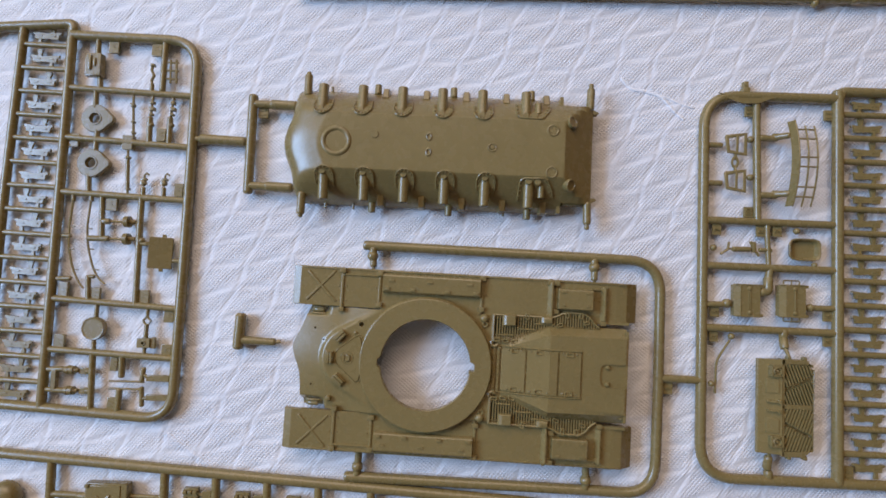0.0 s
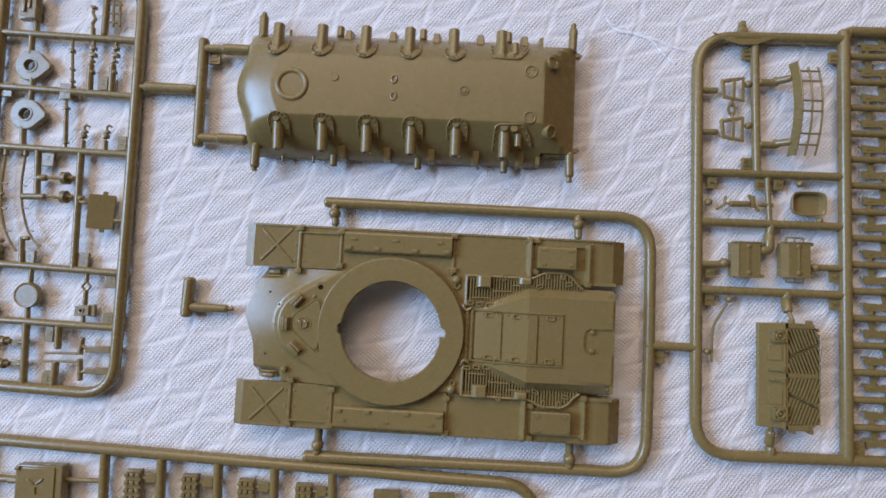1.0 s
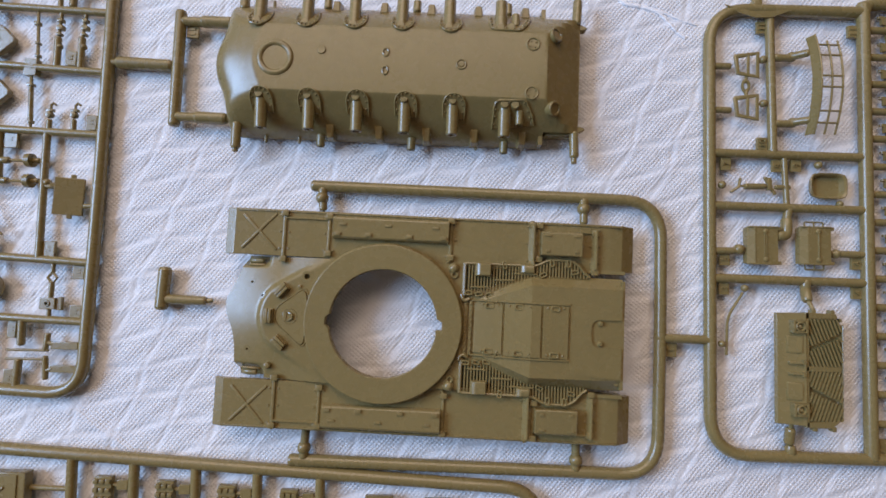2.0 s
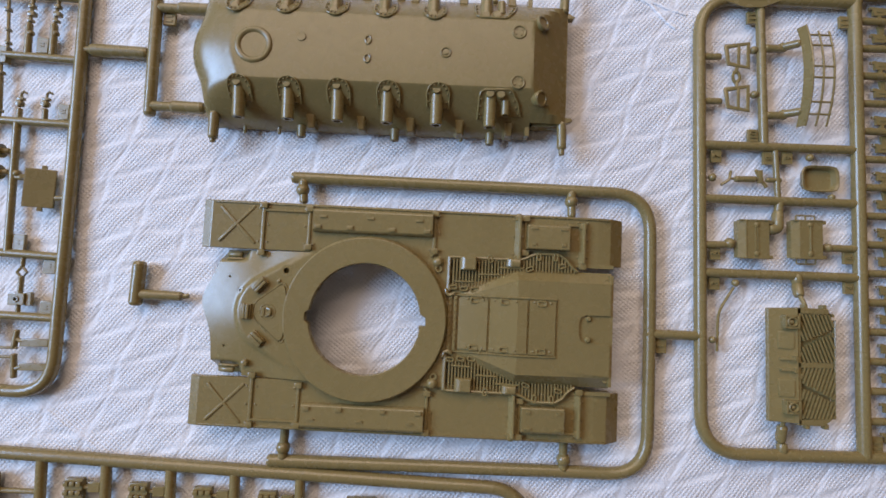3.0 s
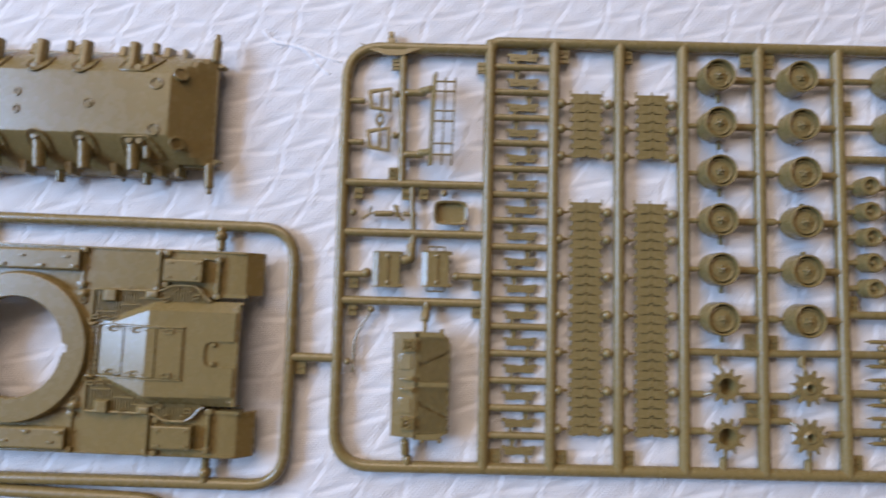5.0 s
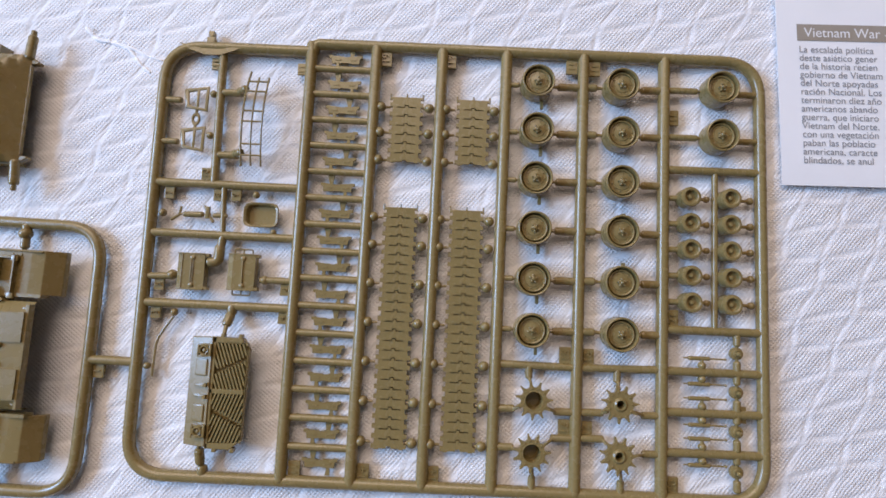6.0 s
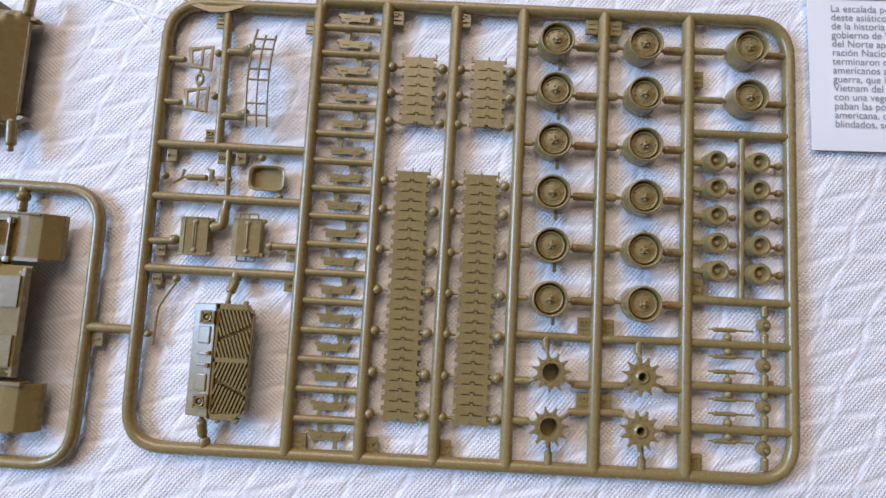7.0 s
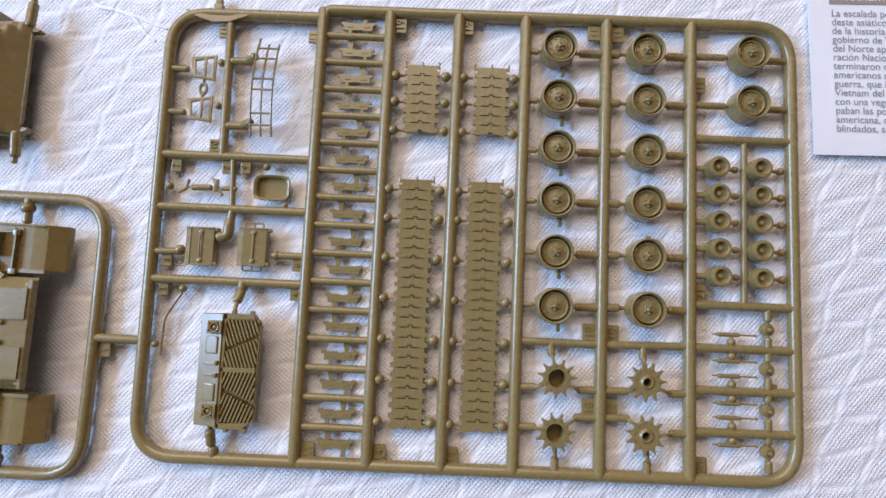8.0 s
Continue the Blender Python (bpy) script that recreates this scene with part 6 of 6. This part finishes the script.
part("strand", bar(laid(rounded([(-8.7, 4.7), (-6.0, 1.5), (-2.5, 1.2), (2.4, -0.3), (4.6, -2.7), (6.4, -5.1), (8.9, -7.0)], 2.5, 8)), 0.5, 8, "round", 0.36, 0.36), COTTON, strand)
part("strand", bar(laid(rounded([(2.0, -0.2), (5.0, -1.0), (7.7, -2.6), (11.7, -3.7)], 2, 8)), 0.4, 8, "round", 0.36, 0.22), COTTON, strand)
random.seed(4)
for k in range(14):
    a = random.uniform(0, 6.28)
    p = Vector((random.uniform(-8, 3), random.uniform(0.6, 1.6), 0.2))
    p.y = p.y + max(0.0, -p.x - 4) * 0.8
    q = p + Vector((1.6 * math.cos(a), 1.2 * math.sin(a), random.uniform(0, 0.2)))
    part("fibre", bar(laid([p, (p + q) / 2 + Vector((random.uniform(-0.5, 0.5), random.uniform(-0.5, 0.5), 0)), q], 0.06), 0.08, 5), COTTON, strand)


def instruction_sheet():
    """Folded printed sheets, with the heading and the paragraph that can be read."""
    ob = thing("instruction_sheet", 102.9, 72.3, "folded white instruction sheet with printed Spanish text", "paper", 0.4)
    for n, (z, dx, dy) in enumerate(((0.35, 0.6, 0.5), (0.75, 0.25, 0.2), (1.15, 0.0, 0.0))):
        def surface(u, v):
            x, y = dx + 148 * u, dy + 105 * v
            curl = -0.3 * math.exp(-y / 3) * (0.4 + 0.6 * u)
            return (x, y, z + curl * (1 + 0.3 * n))
        us, vs = [0, 0.01, 0.04, 0.12, 0.35, 0.6, 1], [0, 0.01, 0.03, 0.06, 0.1, 0.2, 0.35, 0.6, 1]
        bm = sheet(bmesh.new(), us, vs, surface)
        sheet(bm, us, vs, lambda u, v: (*surface(u, v)[:2], surface(u, v)[2] - 0.1))
        rim = [(u, 0) for u in us] + [(1, v) for v in vs[1:]] + [(u, 1) for u in us[-2::-1]] + [(0, v) for v in vs[-2::-1]]
        sheet(bm, range(len(rim)), (0, 1), lambda k, m: (*surface(*rim[k])[:2], surface(*rim[k])[2] - 0.1 * m))
        bmesh.ops.remove_doubles(bm, verts=bm.verts, dist=0.001)
        part("page", bm, PAPER, ob)
    z = 1.3
    part("heading_band", cube(5.2, 90, 38.0, 42.4, z - 0.04, z, 0), TAUPE, ob)
    raised_text("heading", "Vietnam War -", 3.6, 7.0, 39.0, z + 0.01, 0, WHITE_INK, ob, 0.01, "LEFT")
    lines = ("La escalada pol\u00edtica", "deste asi\u00e1tico gener", "de la historia recien", "gobierno de Vietnam", "del Norte apoyadas", "raci\u00f3n Nacional. Los", "terminaron diez a\u00f1o", "americanos abando", "guerra, que iniciaro", "Vietnam del Norte,", "con una vegetaci\u00f3n", "paban las poblacio", "americana, caracte", "blindados, se anul")
    for k, line in enumerate(lines):
        raised_text("text_line", line, 2.5, 5.5, 34.8 - 2.24 * k, z, 0, INK, ob, 0.006, "LEFT")
    return ob


instruction_sheet()
